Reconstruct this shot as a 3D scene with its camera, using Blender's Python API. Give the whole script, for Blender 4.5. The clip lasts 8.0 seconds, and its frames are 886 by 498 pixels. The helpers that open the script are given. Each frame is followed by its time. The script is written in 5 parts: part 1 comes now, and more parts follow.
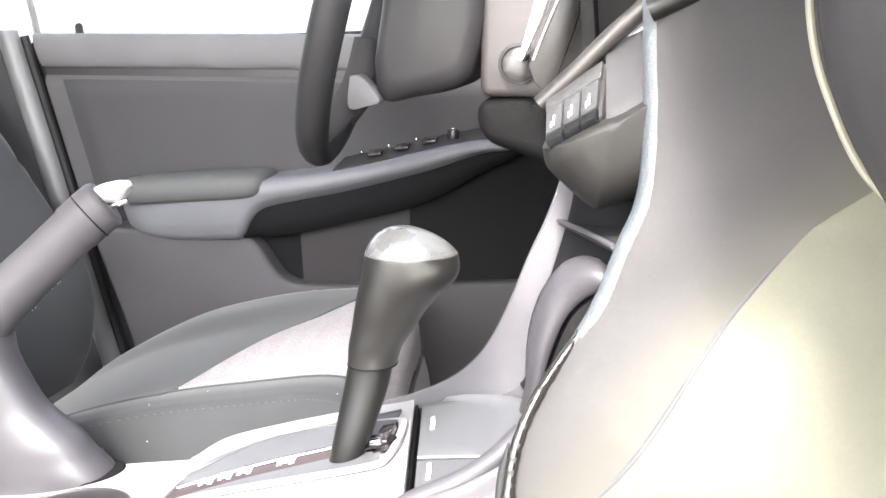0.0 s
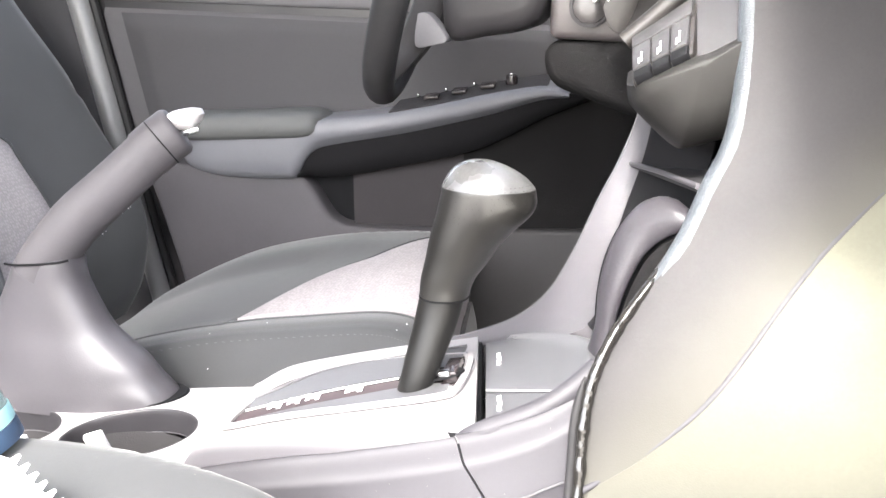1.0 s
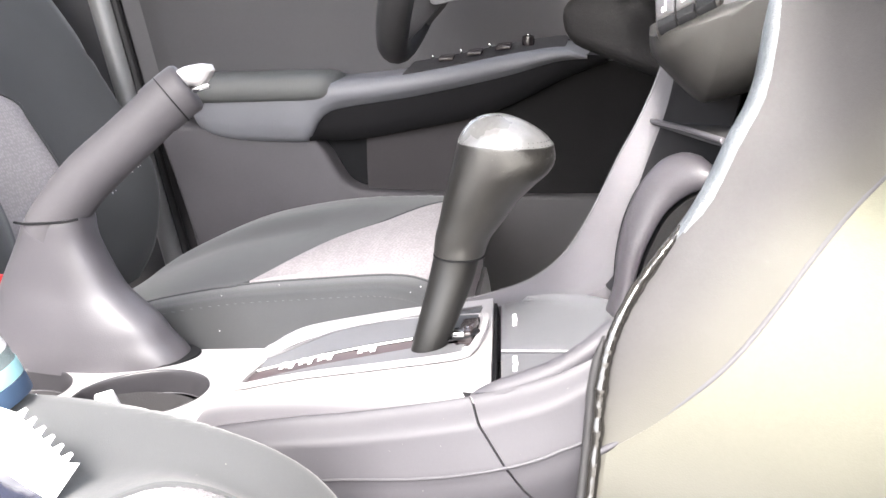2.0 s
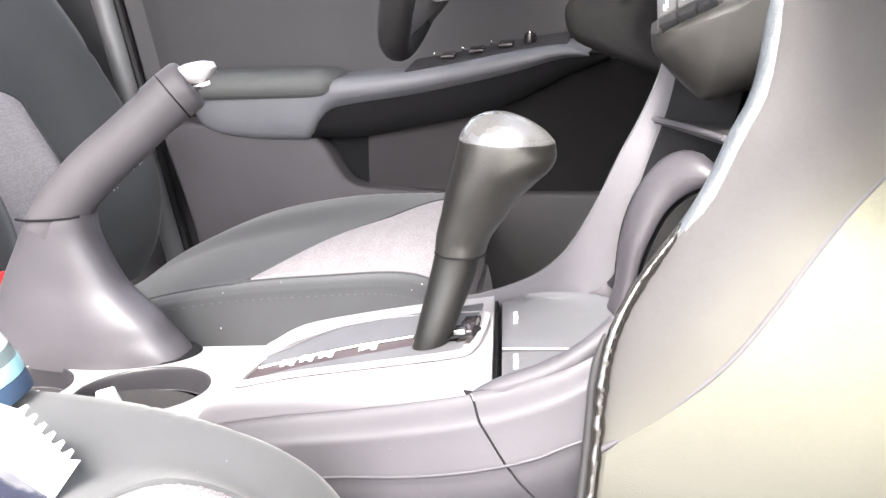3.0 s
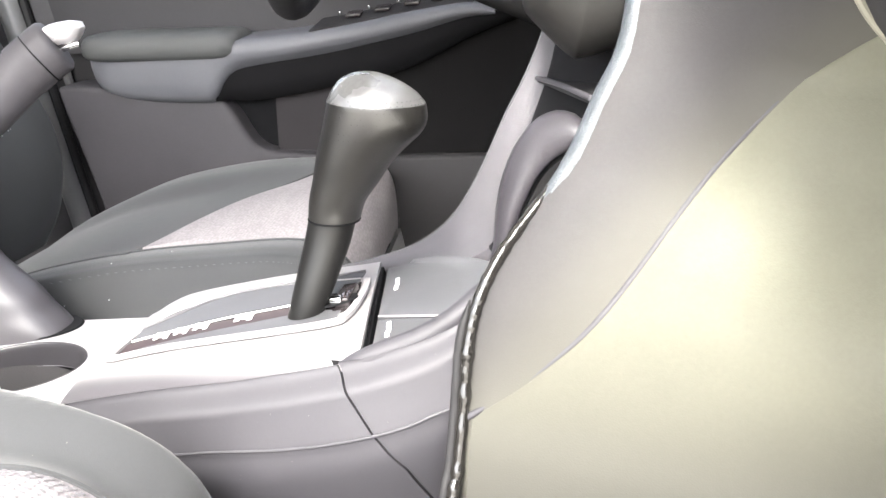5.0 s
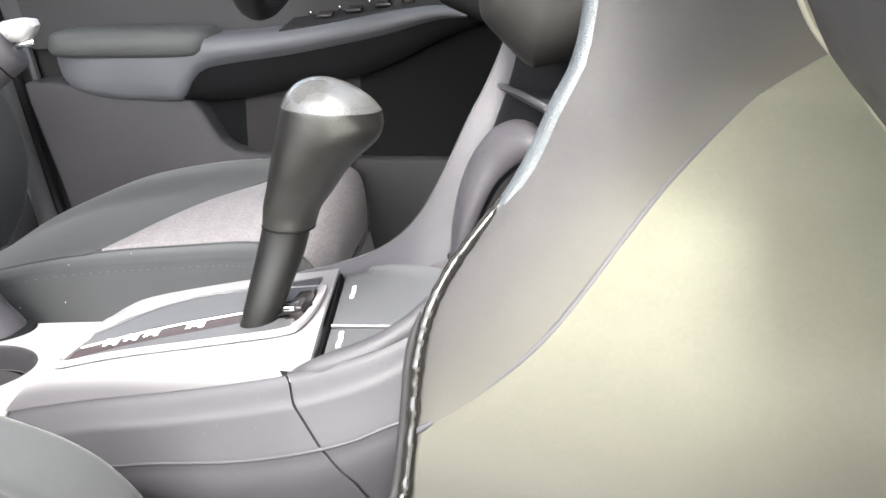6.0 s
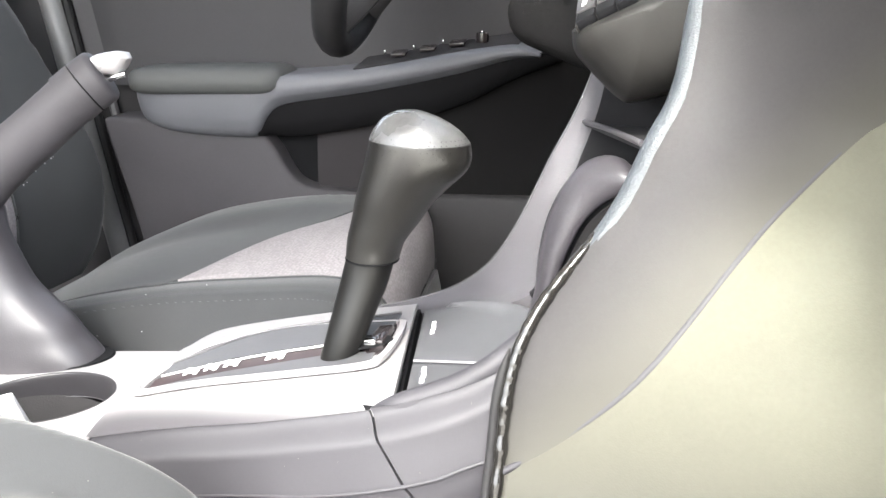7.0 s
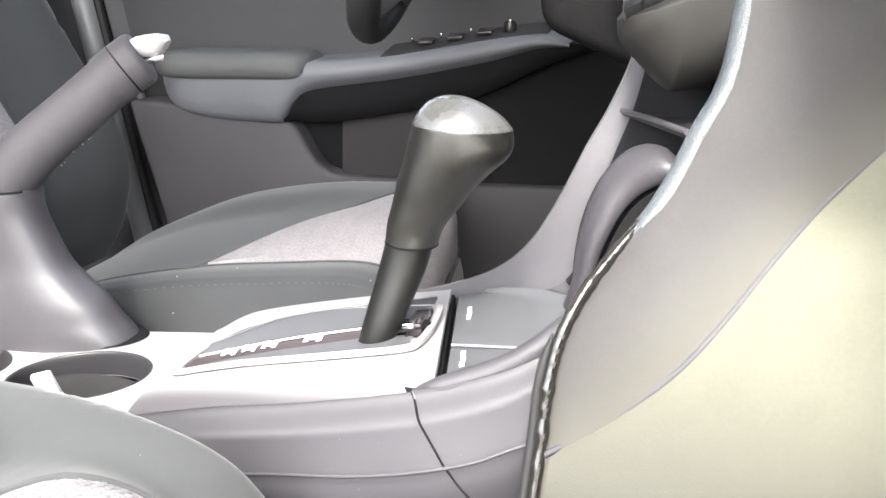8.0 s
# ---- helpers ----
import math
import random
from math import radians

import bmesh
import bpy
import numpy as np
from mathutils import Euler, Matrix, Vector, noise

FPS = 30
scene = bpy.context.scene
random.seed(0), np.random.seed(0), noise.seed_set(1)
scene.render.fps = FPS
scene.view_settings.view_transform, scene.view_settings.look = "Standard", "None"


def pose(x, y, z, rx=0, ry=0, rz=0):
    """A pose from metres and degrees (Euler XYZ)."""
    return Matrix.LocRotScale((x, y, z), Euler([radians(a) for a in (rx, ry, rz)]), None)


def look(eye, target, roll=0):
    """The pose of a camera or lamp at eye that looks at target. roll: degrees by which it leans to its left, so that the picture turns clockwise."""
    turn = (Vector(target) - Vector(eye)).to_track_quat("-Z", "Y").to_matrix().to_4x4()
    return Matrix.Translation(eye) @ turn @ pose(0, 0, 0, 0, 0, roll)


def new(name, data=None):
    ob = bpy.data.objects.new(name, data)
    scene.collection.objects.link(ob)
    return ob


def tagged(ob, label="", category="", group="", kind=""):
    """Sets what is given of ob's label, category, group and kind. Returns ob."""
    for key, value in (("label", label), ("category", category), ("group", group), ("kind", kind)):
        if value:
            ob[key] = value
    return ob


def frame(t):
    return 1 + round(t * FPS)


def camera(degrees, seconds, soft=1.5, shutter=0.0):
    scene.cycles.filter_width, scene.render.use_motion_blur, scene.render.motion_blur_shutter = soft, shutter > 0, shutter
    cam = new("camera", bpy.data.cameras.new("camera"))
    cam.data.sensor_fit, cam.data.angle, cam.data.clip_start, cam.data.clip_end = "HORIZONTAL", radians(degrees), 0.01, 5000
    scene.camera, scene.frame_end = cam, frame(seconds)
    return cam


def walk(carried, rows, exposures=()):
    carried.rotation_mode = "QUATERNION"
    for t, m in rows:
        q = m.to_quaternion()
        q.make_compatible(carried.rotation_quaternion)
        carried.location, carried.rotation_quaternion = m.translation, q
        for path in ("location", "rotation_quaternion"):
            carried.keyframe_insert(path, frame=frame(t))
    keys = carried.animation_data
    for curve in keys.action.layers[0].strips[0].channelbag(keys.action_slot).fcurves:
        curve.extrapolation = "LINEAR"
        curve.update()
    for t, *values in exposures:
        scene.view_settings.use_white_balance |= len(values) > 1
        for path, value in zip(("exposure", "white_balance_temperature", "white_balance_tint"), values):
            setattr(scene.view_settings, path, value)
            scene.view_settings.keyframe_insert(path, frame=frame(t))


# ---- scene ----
cam = camera(54.0, 8.0)
PATH = [
    (0, (0.176, -0.592, 0.659), (-0.173, 1.322, 0.198), -1.9),
    (0.5, (0.164, -0.596, 0.653), (-0.207, 1.304, 0.15), -1.1),
    (1, (0.142, -0.603, 0.643), (-0.265, 1.275, 0.089), -0.1),
    (1.5, (0.138, -0.593, 0.629), (-0.289, 1.263, 0.018), -0.1),
    (3, (0.139, -0.592, 0.629), (-0.298, 1.258, 0.008), -0.1),
    (3.5, (0.137, -0.591, 0.625), (-0.307, 1.252, -0.012), 0.2),
    (4, (0.143, -0.587, 0.625), (-0.288, 1.256, -0.023), 0.3),
    (4.5, (0.16, -0.577, 0.623), (-0.216, 1.263, -0.064), 0.3),
    (5, (0.188, -0.565, 0.626), (-0.131, 1.28, -0.078), 0.0),
    (5.2, (0.196, -0.564, 0.628), (-0.108, 1.283, -0.078), 0.2),
    (6.3, (0.205, -0.549, 0.63), (-0.08, 1.301, -0.074), 1.5),
    (6.5, (0.195, -0.549, 0.627), (-0.162, 1.313, -0.008), 1.1),
    (7, (0.181, -0.549, 0.622), (-0.222, 1.311, 0.005), 1.3),
    (7.5, (0.179, -0.55, 0.621), (-0.218, 1.308, -0.003), 1.4),
    (8, (0.161, -0.559, 0.619), (-0.257, 1.29, -0.018), 2.1),
]
EXPOSURE = 3.55
walk(cam, [(t, look(eye, target, roll)) for t, eye, target, roll in PATH], [(0, EXPOSURE + 0.18, 6500, 9), (1.5, EXPOSURE + 0.01, 6520, 10), (3, EXPOSURE, 6550, 11), (5, EXPOSURE - 0.17, 6550, 8), (6.3, EXPOSURE - 0.40, 6450, 6), (8, EXPOSURE - 0.29, 6500, 7)])

# ---- light ----
world = bpy.data.worlds.new("sky")
scene.world = world
world.use_nodes = True
wn = world.node_tree.nodes
sky = wn.new("ShaderNodeTexSky")
sky.sky_type = "NISHITA"
sky.sun_disc = False
sky.air_density = 0.8
sky.dust_density = 4.0
sky.ozone_density = 0.4
SUN = Vector((-0.09, -0.63, 0.77)).normalized()
sky.sun_elevation = math.asin(SUN.z)
sky.sun_rotation = math.atan2(SUN.x, SUN.y)
wn["Background"].inputs["Strength"].default_value = 0.15
haze = wn.new("ShaderNodeHueSaturation")
haze.inputs["Saturation"].default_value = 0.45
world.node_tree.links.new(sky.outputs[0], haze.inputs["Color"])
world.node_tree.links.new(haze.outputs[0], wn["Background"].inputs["Color"])
sun = new("sun", bpy.data.lights.new("sun", "SUN"))
sun.data.energy = 0.67
sun.data.angle = radians(10)
sun.data.color = (1.0, 0.98, 0.93)
sun.matrix_world = look(SUN * 10, (0, 0, 0))


# ---- materials ----
def mat(name, color, rough=0.5, grain=0.0, size=600.0, spread=0.12, metal=0.0, coat=0.0, knit=0.0, spec=0.5, kind="noise", sheen=0.0):
    """A surface with two scales of colour variation and a fine relief; size is in cells per metre."""
    m = bpy.data.materials.new(name)
    m.use_nodes = True
    n, l = m.node_tree.nodes, m.node_tree.links
    b = n["Principled BSDF"]
    b.inputs["Roughness"].default_value = rough
    b.inputs["Metallic"].default_value = metal
    b.inputs["Coat Weight"].default_value = coat
    b.inputs["Coat Roughness"].default_value = 0.12
    b.inputs["Specular IOR Level"].default_value = spec
    b.inputs["Sheen Weight"].default_value = sheen
    b.inputs["Sheen Roughness"].default_value = 0.4
    co = n.new("ShaderNodeTexCoord")
    big = n.new("ShaderNodeTexNoise")
    big.inputs["Scale"].default_value = 14.0
    big.inputs["Detail"].default_value = 5.0
    fine = n.new("ShaderNodeTexNoise")
    fine.inputs["Scale"].default_value = size * 0.4
    fine.inputs["Detail"].default_value = 3.0
    for t in (big, fine):
        l.new(co.outputs["Object"], t.inputs["Vector"])
    add = n.new("ShaderNodeMath")
    add.operation = "MULTIPLY_ADD"
    add.inputs[1].default_value = 0.35
    l.new(fine.outputs["Fac"], add.inputs[0])
    l.new(big.outputs["Fac"], add.inputs[2])
    ramp = n.new("ShaderNodeMapRange")
    ramp.inputs["From Min"].default_value = 0.35
    ramp.inputs["From Max"].default_value = 1.0
    ramp.inputs["To Min"].default_value = 1.0 - spread
    ramp.inputs["To Max"].default_value = 1.0 + spread
    l.new(add.outputs[0], ramp.inputs["Value"])
    mix = n.new("ShaderNodeVectorMath")
    mix.operation = "SCALE"
    mix.inputs[0].default_value = color[:3]
    l.new(ramp.outputs[0], mix.inputs["Scale"])
    l.new(mix.outputs[0], b.inputs["Base Color"])
    r2 = n.new("ShaderNodeMapRange")
    r2.inputs["From Min"].default_value = 0.3
    r2.inputs["From Max"].default_value = 0.7
    r2.inputs["To Min"].default_value = max(0.02, rough - 0.08)
    r2.inputs["To Max"].default_value = min(1.0, rough + 0.08)
    l.new(big.outputs["Fac"], r2.inputs["Value"])
    l.new(r2.outputs[0], b.inputs["Roughness"])
    if grain:
        if kind == "cells":
            g = n.new("ShaderNodeTexVoronoi")
            g.inputs["Scale"].default_value = size
            out = g.outputs["Distance"]
        else:
            g = n.new("ShaderNodeTexNoise")
            g.inputs["Scale"].default_value = size
            g.inputs["Detail"].default_value = 2.0
            out = g.outputs["Fac"]
        l.new(co.outputs["Object"], g.inputs["Vector"])
        bump = n.new("ShaderNodeBump")
        bump.inputs["Strength"].default_value = grain
        bump.inputs["Distance"].default_value = 0.0006
        l.new(out, bump.inputs["Height"])
        l.new(bump.outputs[0], b.inputs["Normal"])
    if knit:
        w = n.new("ShaderNodeTexVoronoi")
        w.inputs["Scale"].default_value = knit
        w.inputs["Randomness"].default_value = 0.6
        l.new(co.outputs["Object"], w.inputs["Vector"])
        bump = n.new("ShaderNodeBump")
        shade = n.new("ShaderNodeMapRange")
        shade.inputs["From Min"].default_value = 0.25
        shade.inputs["From Max"].default_value = 0.62
        shade.inputs["To Min"].default_value = 1.05
        shade.inputs["To Max"].default_value = 0.88
        l.new(w.outputs["Distance"], shade.inputs["Value"])
        tint = n.new("ShaderNodeVectorMath")
        tint.operation = "SCALE"
        l.new(mix.outputs[0], tint.inputs[0])
        l.new(shade.outputs[0], tint.inputs["Scale"])
        l.new(tint.outputs[0], b.inputs["Base Color"])
        bump.invert = True
        bump.inputs["Strength"].default_value = 0.35
        bump.inputs["Distance"].default_value = 0.002
        l.new(w.outputs["Distance"], bump.inputs["Height"])
        l.new(bump.outputs[0], b.inputs["Normal"])
    return m


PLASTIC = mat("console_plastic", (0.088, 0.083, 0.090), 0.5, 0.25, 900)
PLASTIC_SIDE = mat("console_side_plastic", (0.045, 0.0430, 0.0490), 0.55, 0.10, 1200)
SATIN = mat("console_satin_paint", (0.31, 0.300, 0.306), 0.45, 0.12, 900, spread=0.06)
POD = mat("pod_plastic", (0.0135, 0.0128, 0.012), 0.5, 0.15, 900, spec=0.3)
RAIL = mat("armrest_rail_plastic", (0.130, 0.131, 0.145), 0.5, 0.1, 800, spec=0.6)
LIDGREY = mat("lid_plastic", (0.084, 0.084, 0.089), 0.45, 0.2, 900)
GRAINED = mat("grained_plastic", (0.049, 0.047, 0.048), 0.5, 0.12, 1100, kind="cells", spec=0.2)
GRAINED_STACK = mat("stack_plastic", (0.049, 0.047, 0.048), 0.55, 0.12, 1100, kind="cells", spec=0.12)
# yellowish light on the lower cover, put into its colour
PALE = mat("pale_lit_panel", (0.126, 0.1237, 0.095), 0.55, 0.12, 900, kind="cells", spec=0.14)


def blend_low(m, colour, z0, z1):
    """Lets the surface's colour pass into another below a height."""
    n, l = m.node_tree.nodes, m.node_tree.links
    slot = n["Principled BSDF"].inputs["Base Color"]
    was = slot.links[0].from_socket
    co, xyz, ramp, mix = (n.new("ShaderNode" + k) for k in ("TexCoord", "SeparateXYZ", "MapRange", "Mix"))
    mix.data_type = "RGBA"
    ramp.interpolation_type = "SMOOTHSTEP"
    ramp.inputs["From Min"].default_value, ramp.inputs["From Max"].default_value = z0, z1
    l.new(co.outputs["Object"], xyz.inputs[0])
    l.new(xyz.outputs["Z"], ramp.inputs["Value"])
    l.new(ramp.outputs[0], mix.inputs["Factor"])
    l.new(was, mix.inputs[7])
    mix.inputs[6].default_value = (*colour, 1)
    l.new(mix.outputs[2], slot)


# that painted brightness fades towards the bottom
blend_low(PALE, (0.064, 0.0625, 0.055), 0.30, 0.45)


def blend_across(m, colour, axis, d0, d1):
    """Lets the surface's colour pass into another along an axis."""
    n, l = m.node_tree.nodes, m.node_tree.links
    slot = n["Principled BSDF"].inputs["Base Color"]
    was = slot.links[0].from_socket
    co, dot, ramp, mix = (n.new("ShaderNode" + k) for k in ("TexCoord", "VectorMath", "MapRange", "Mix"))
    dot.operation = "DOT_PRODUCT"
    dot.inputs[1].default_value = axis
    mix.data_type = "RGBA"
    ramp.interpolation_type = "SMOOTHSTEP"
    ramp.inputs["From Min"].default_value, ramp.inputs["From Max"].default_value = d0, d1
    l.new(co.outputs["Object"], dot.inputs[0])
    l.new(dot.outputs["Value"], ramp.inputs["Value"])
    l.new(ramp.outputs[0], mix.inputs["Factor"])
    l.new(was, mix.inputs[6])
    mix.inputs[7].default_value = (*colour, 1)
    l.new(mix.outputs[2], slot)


# brighter, yellower light towards the lower cover, put into the side's colour
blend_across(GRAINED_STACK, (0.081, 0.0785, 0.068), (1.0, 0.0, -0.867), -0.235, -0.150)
# light falling off from satin top to grey shoulder, put into the colour
PLINTH = mat("plinth_lit_blend", (0.080, 0.0755, 0.082), 0.47, 0.15, 900, spread=0.06)
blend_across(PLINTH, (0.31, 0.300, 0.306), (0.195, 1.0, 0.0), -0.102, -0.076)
DOOR_GREY = mat("door_plastic", (0.135, 0.13, 0.137), 0.6, 0.3, 800)
DOOR_LOW = mat("door_lower_plastic", (0.068, 0.0645, 0.070), 0.6, 0.2, 800, spec=0.2)
DOOR_DARK = mat("door_insert", (0.05, 0.0485, 0.052), 0.8, 0.4, 700)
DARK = mat("dark_plastic", (0.034, 0.0325, 0.034), 0.55, 0.3, 800, spec=0.2)
POCKET = mat("pocket_plastic", (0.034, 0.031, 0.033), 0.7, 0.2, 800, spec=0.15)
BLACK = mat("black_gap", (0.008, 0.008, 0.009), 0.7, spec=0.1)
PAD = mat("armrest_vinyl", (0.086, 0.088, 0.087), 0.6, 0.35, 900, kind="cells")
FABRIC = mat("seat_fabric", (0.058, 0.0597, 0.062), 0.92, 0.25, 1400, spec=0.2, sheen=0.25)
SIDEFAB = mat("seat_side_fabric", (0.044, 0.045, 0.0475), 0.92, 0.6, 1400, spec=0.12, sheen=0.1)
INSERT = mat("seat_insert_knit", (0.34, 0.316, 0.322), 0.92, 0.0, 1400, knit=260, spec=0.2)
LEATHER = mat("lever_leather", (0.0095, 0.0088, 0.0078), 0.40, 0.2, 1100, spread=0.3, kind="cells", coat=0.8, spec=0.5)
LEATHER.node_tree.nodes["Principled BSDF"].inputs["Coat Roughness"].default_value = 0.22
SHAFT = mat("lever_shaft", (0.009, 0.0088, 0.0085), 0.36, 0.1, 600, spec=0.3)
METAL = mat("satin_metal", (0.62, 0.61, 0.6), 0.32, metal=1.0)
CHROME = mat("chrome", (0.8, 0.8, 0.8), 0.12, metal=1.0)
SILVER = mat("silver_paint", (0.55, 0.53, 0.53), 0.35, metal=0.3)
GLOSS = mat("gloss_black", (0.03, 0.024, 0.025), 0.16, coat=0.4)
# bluish sky highlight on the stack edge, put into the bead's colour
BEAD = mat("bead_highlight", (0.050, 0.056, 0.063), 0.42, 0.5, 900, kind="cells", spec=0.6)
MAROON = mat("gate_band", (0.04, 0.028, 0.03), 0.5)
BRAKE = mat("brake_plastic", (0.060, 0.0562, 0.0625), 0.36, 0.2, 900, coat=0.35)
BRAKE.node_tree.nodes["Principled BSDF"].inputs["Coat Roughness"].default_value = 0.4
HANDLE = mat("brake_handle_plastic", (0.064, 0.060, 0.065), 0.62, 0.15, 900, spec=0.3)
CUP = mat("cup_plastic", (0.027, 0.0255, 0.0285), 0.45, 0.15, 900)
COLUMN = mat("column_plastic", (0.060, 0.0535, 0.0535), 0.45, 0.2, 800)
DOOR_MID = mat("door_frame_plastic", (0.078, 0.075, 0.08), 0.6, 0.3, 800)
# sun glare on the lever's knob, put into a pale colour
CAP = mat("knob_cap", (0.092, 0.091, 0.091), 0.34, 0.12, 900, spread=0.35, kind="cells", coat=0.5)
RECESS = mat("recess_plastic", (0.02, 0.0195, 0.0205), 0.6, 0.2, 800, spec=0.3)
BINLID = mat("bin_lid_plastic", (0.035, 0.0322, 0.0368), 0.42, 0.12, 900, spec=0.4)
# shade inside the grip and the bin, put into a near-black colour
HOLLOW_SHADE = mat("hollow_shade", (0.0105, 0.0102, 0.0112), 0.75, 0.2, 800, spec=0.12)
WHITE = mat("white_print", (0.85, 0.85, 0.85), 0.5)
CABLE = mat("cable_sleeve", (0.014, 0.013, 0.012), 0.18, 0.5, 180, coat=0.6)
PIPING = mat("pale_piping", (0.26, 0.25, 0.2), 0.5, 0.2, 600)
SEAL = mat("door_seal", (0.2, 0.198, 0.2), 0.34, 0.2, 600)
# floor carpet; its near-black also stands in for shade on some trim
CARPET_SHADE = mat("carpet_and_shade", (0.010, 0.0096, 0.0098), 0.95, 0.8, 900, spec=0.1)
HEADLINER = mat("headliner", (0.5, 0.49, 0.47), 0.9, 0.4, 900)
CONCRETE = mat("concrete", (0.55, 0.52, 0.46), 0.9, 0.5, 60)
RED = mat("red_plastic", (0.5, 0.03, 0.03), 0.4)
BLUE = mat("blue_label", (0.03, 0.055, 0.1), 0.4)
TEAL = mat("teal_label", (0.28, 0.5, 0.52), 0.4)
NAVY = mat("navy_film", (0.013, 0.014, 0.028), 0.25, coat=0.4)
PAPER = mat("white_film", (0.85, 0.85, 0.86), 0.4)
HUB = mat("hub_plastic", (0.024, 0.0225, 0.024), 0.5, 0.2, 900, spec=0.35)
KEYBODY = mat("key_plastic", (0.017, 0.0148, 0.0138), 0.4, 0.1, 800)
BUTTON = mat("button_plastic", (0.030, 0.0285, 0.030), 0.4, 0.1, 900)
SHROUD = mat("lock_metal", (0.055, 0.051, 0.051), 0.35, 0.2, 800)
GLASS = bpy.data.materials.new("window_glass")
GLASS.use_nodes = True
_g = GLASS.node_tree.nodes["Principled BSDF"]
_g.inputs["Transmission Weight"].default_value = 1.0
_g.inputs["Roughness"].default_value = 0.0
_g.inputs["IOR"].default_value = 1.03
CLEAR = bpy.data.materials.new("clear_plastic")
CLEAR.use_nodes = True
_g = CLEAR.node_tree.nodes["Principled BSDF"]
_g.inputs["Transmission Weight"].default_value = 0.9
_g.inputs["Roughness"].default_value = 0.08
_g.inputs["IOR"].default_value = 1.25


# ---- mesh helpers ----
def thing(name, label, category, at=(0, 0, 0), group="", kind=""):
    ob = new(name)
    ob.location = at
    ob.empty_display_size = 0.02
    return tagged(ob, label, category, group, kind)


def part(name, bm, material, parent=None, label="", angle=40):
    bmesh.ops.recalc_face_normals(bm, faces=bm.faces)
    me = bpy.data.meshes.new(name)
    bm.to_mesh(me)
    bm.free()
    me.materials.append(material)
    me.polygons.foreach_set("use_smooth", [True] * len(me.polygons))
    me.set_sharp_from_angle(angle=radians(angle))
    ob = new(name, me)
    if parent is not None:
        ob.parent = parent
        if parent.type == "EMPTY":
            ob.matrix_parent_inverse = Matrix.Translation(-parent.location)
    return tagged(ob, label)


def line(points):
    """A smooth curve through the points, as a function of 0 to 1."""
    p = np.array(points, float)
    n = len(p) - 1

    def at(s):
        s = min(max(s, 0.0), 1.0) * n
        i = min(int(s), n - 1)
        t = s - i
        a, b = p[i], p[i + 1]
        ma = (p[min(i + 1, n)] - p[max(i - 1, 0)]) / 2
        mb = (p[min(i + 2, n)] - p[i]) / 2
        h = 2 * t**3 - 3 * t**2 + 1, t**3 - 2 * t**2 + t, -2 * t**3 + 3 * t**2, t**3 - t**2
        return h[0] * a + h[1] * ma + h[2] * b + h[3] * mb

    return at


def by(points):
    """The values of a smooth curve by its first coordinate, which must rise."""
    fn = line(points)
    tab = np.array([fn(k / 200) for k in range(201)])
    return lambda x: [float(np.interp(x, tab[:, 0], tab[:, j])) for j in range(1, tab.shape[1])]


def dense_rows(keys, n):
    """Rows of numbers run smoothly through the keys, n + 1 of them."""
    fn = line(keys)
    return [tuple(fn(k / n)) for k in range(n + 1)]


def smooth(a, b, x):
    t = min(max((x - a) / (b - a), 0.0), 1.0)
    return t * t * (3 - 2 * t)


def loft(rings, caps=True, closed=True):
    bm = bmesh.new()
    vs = [[bm.verts.new(p) for p in r] for r in rings]
    m = len(rings[0])
    for a, b in zip(vs, vs[1:]):
        for k in range(m if closed else m - 1):
            bm.faces.new((a[k], a[(k + 1) % m], b[(k + 1) % m], b[k]))
    if caps:
        bm.faces.new(vs[0][::-1])
        bm.faces.new(vs[-1])
    return bm


def sheet(f, nu, nv, thick=0.003):
    """A panel over f(u, v), u and v from 0 to 1, with thickness."""
    bm = loft([[f(i / nu, j / nv) for j in range(nv + 1)] for i in range(nu + 1)], caps=False, closed=False)
    bmesh.ops.recalc_face_normals(bm, faces=bm.faces)
    bmesh.ops.solidify(bm, geom=bm.faces[:], thickness=thick)
    return bm


def tube(points, radius, n=24, sides=10, flat=1.0, axis=(0, 0, 1), taper=None, ends=True):
    """A round or flattened bar along a smooth curve. taper: radius factor by 0 to 1."""
    fn = line(points)
    rings = []
    for i in range(n + 1):
        s = i / n
        p = Vector(fn(s))
        d = Vector(fn(min(s + 0.01, 1))) - Vector(fn(max(s - 0.01, 0)))
        d.normalize()
        a = d.cross(Vector(axis))
        a = a.normalized() if a.length > 1e-4 else d.orthogonal().normalized()
        b = a.cross(d).normalized()
        r = radius * (taper(s) if taper else 1.0)
        rings.append([p + r * (math.cos(q) * a * flat + math.sin(q) * b) for q in (2 * math.pi * k / sides for k in range(sides))])
    return loft(rings, ends)


def bevelled(bm, width, seg=2):
    bmesh.ops.bevel(bm, geom=bm.edges[:], offset=width, offset_type="OFFSET", segments=seg, profile=0.5, affect="EDGES", clamp_overlap=True)
    return bm


def box(center, size, turn=None, bevel=0.0, seg=2):
    bm = bmesh.new()
    bmesh.ops.create_cube(bm, size=1.0)
    bmesh.ops.scale(bm, vec=size, verts=bm.verts)
    if bevel:
        bevelled(bm, bevel, seg)
    if turn is not None:
        bmesh.ops.transform(bm, matrix=turn, verts=bm.verts)
    bmesh.ops.translate(bm, vec=center, verts=bm.verts)
    return bm


def turn(rx=0, ry=0, rz=0):
    return pose(0, 0, 0, rx, ry, rz)


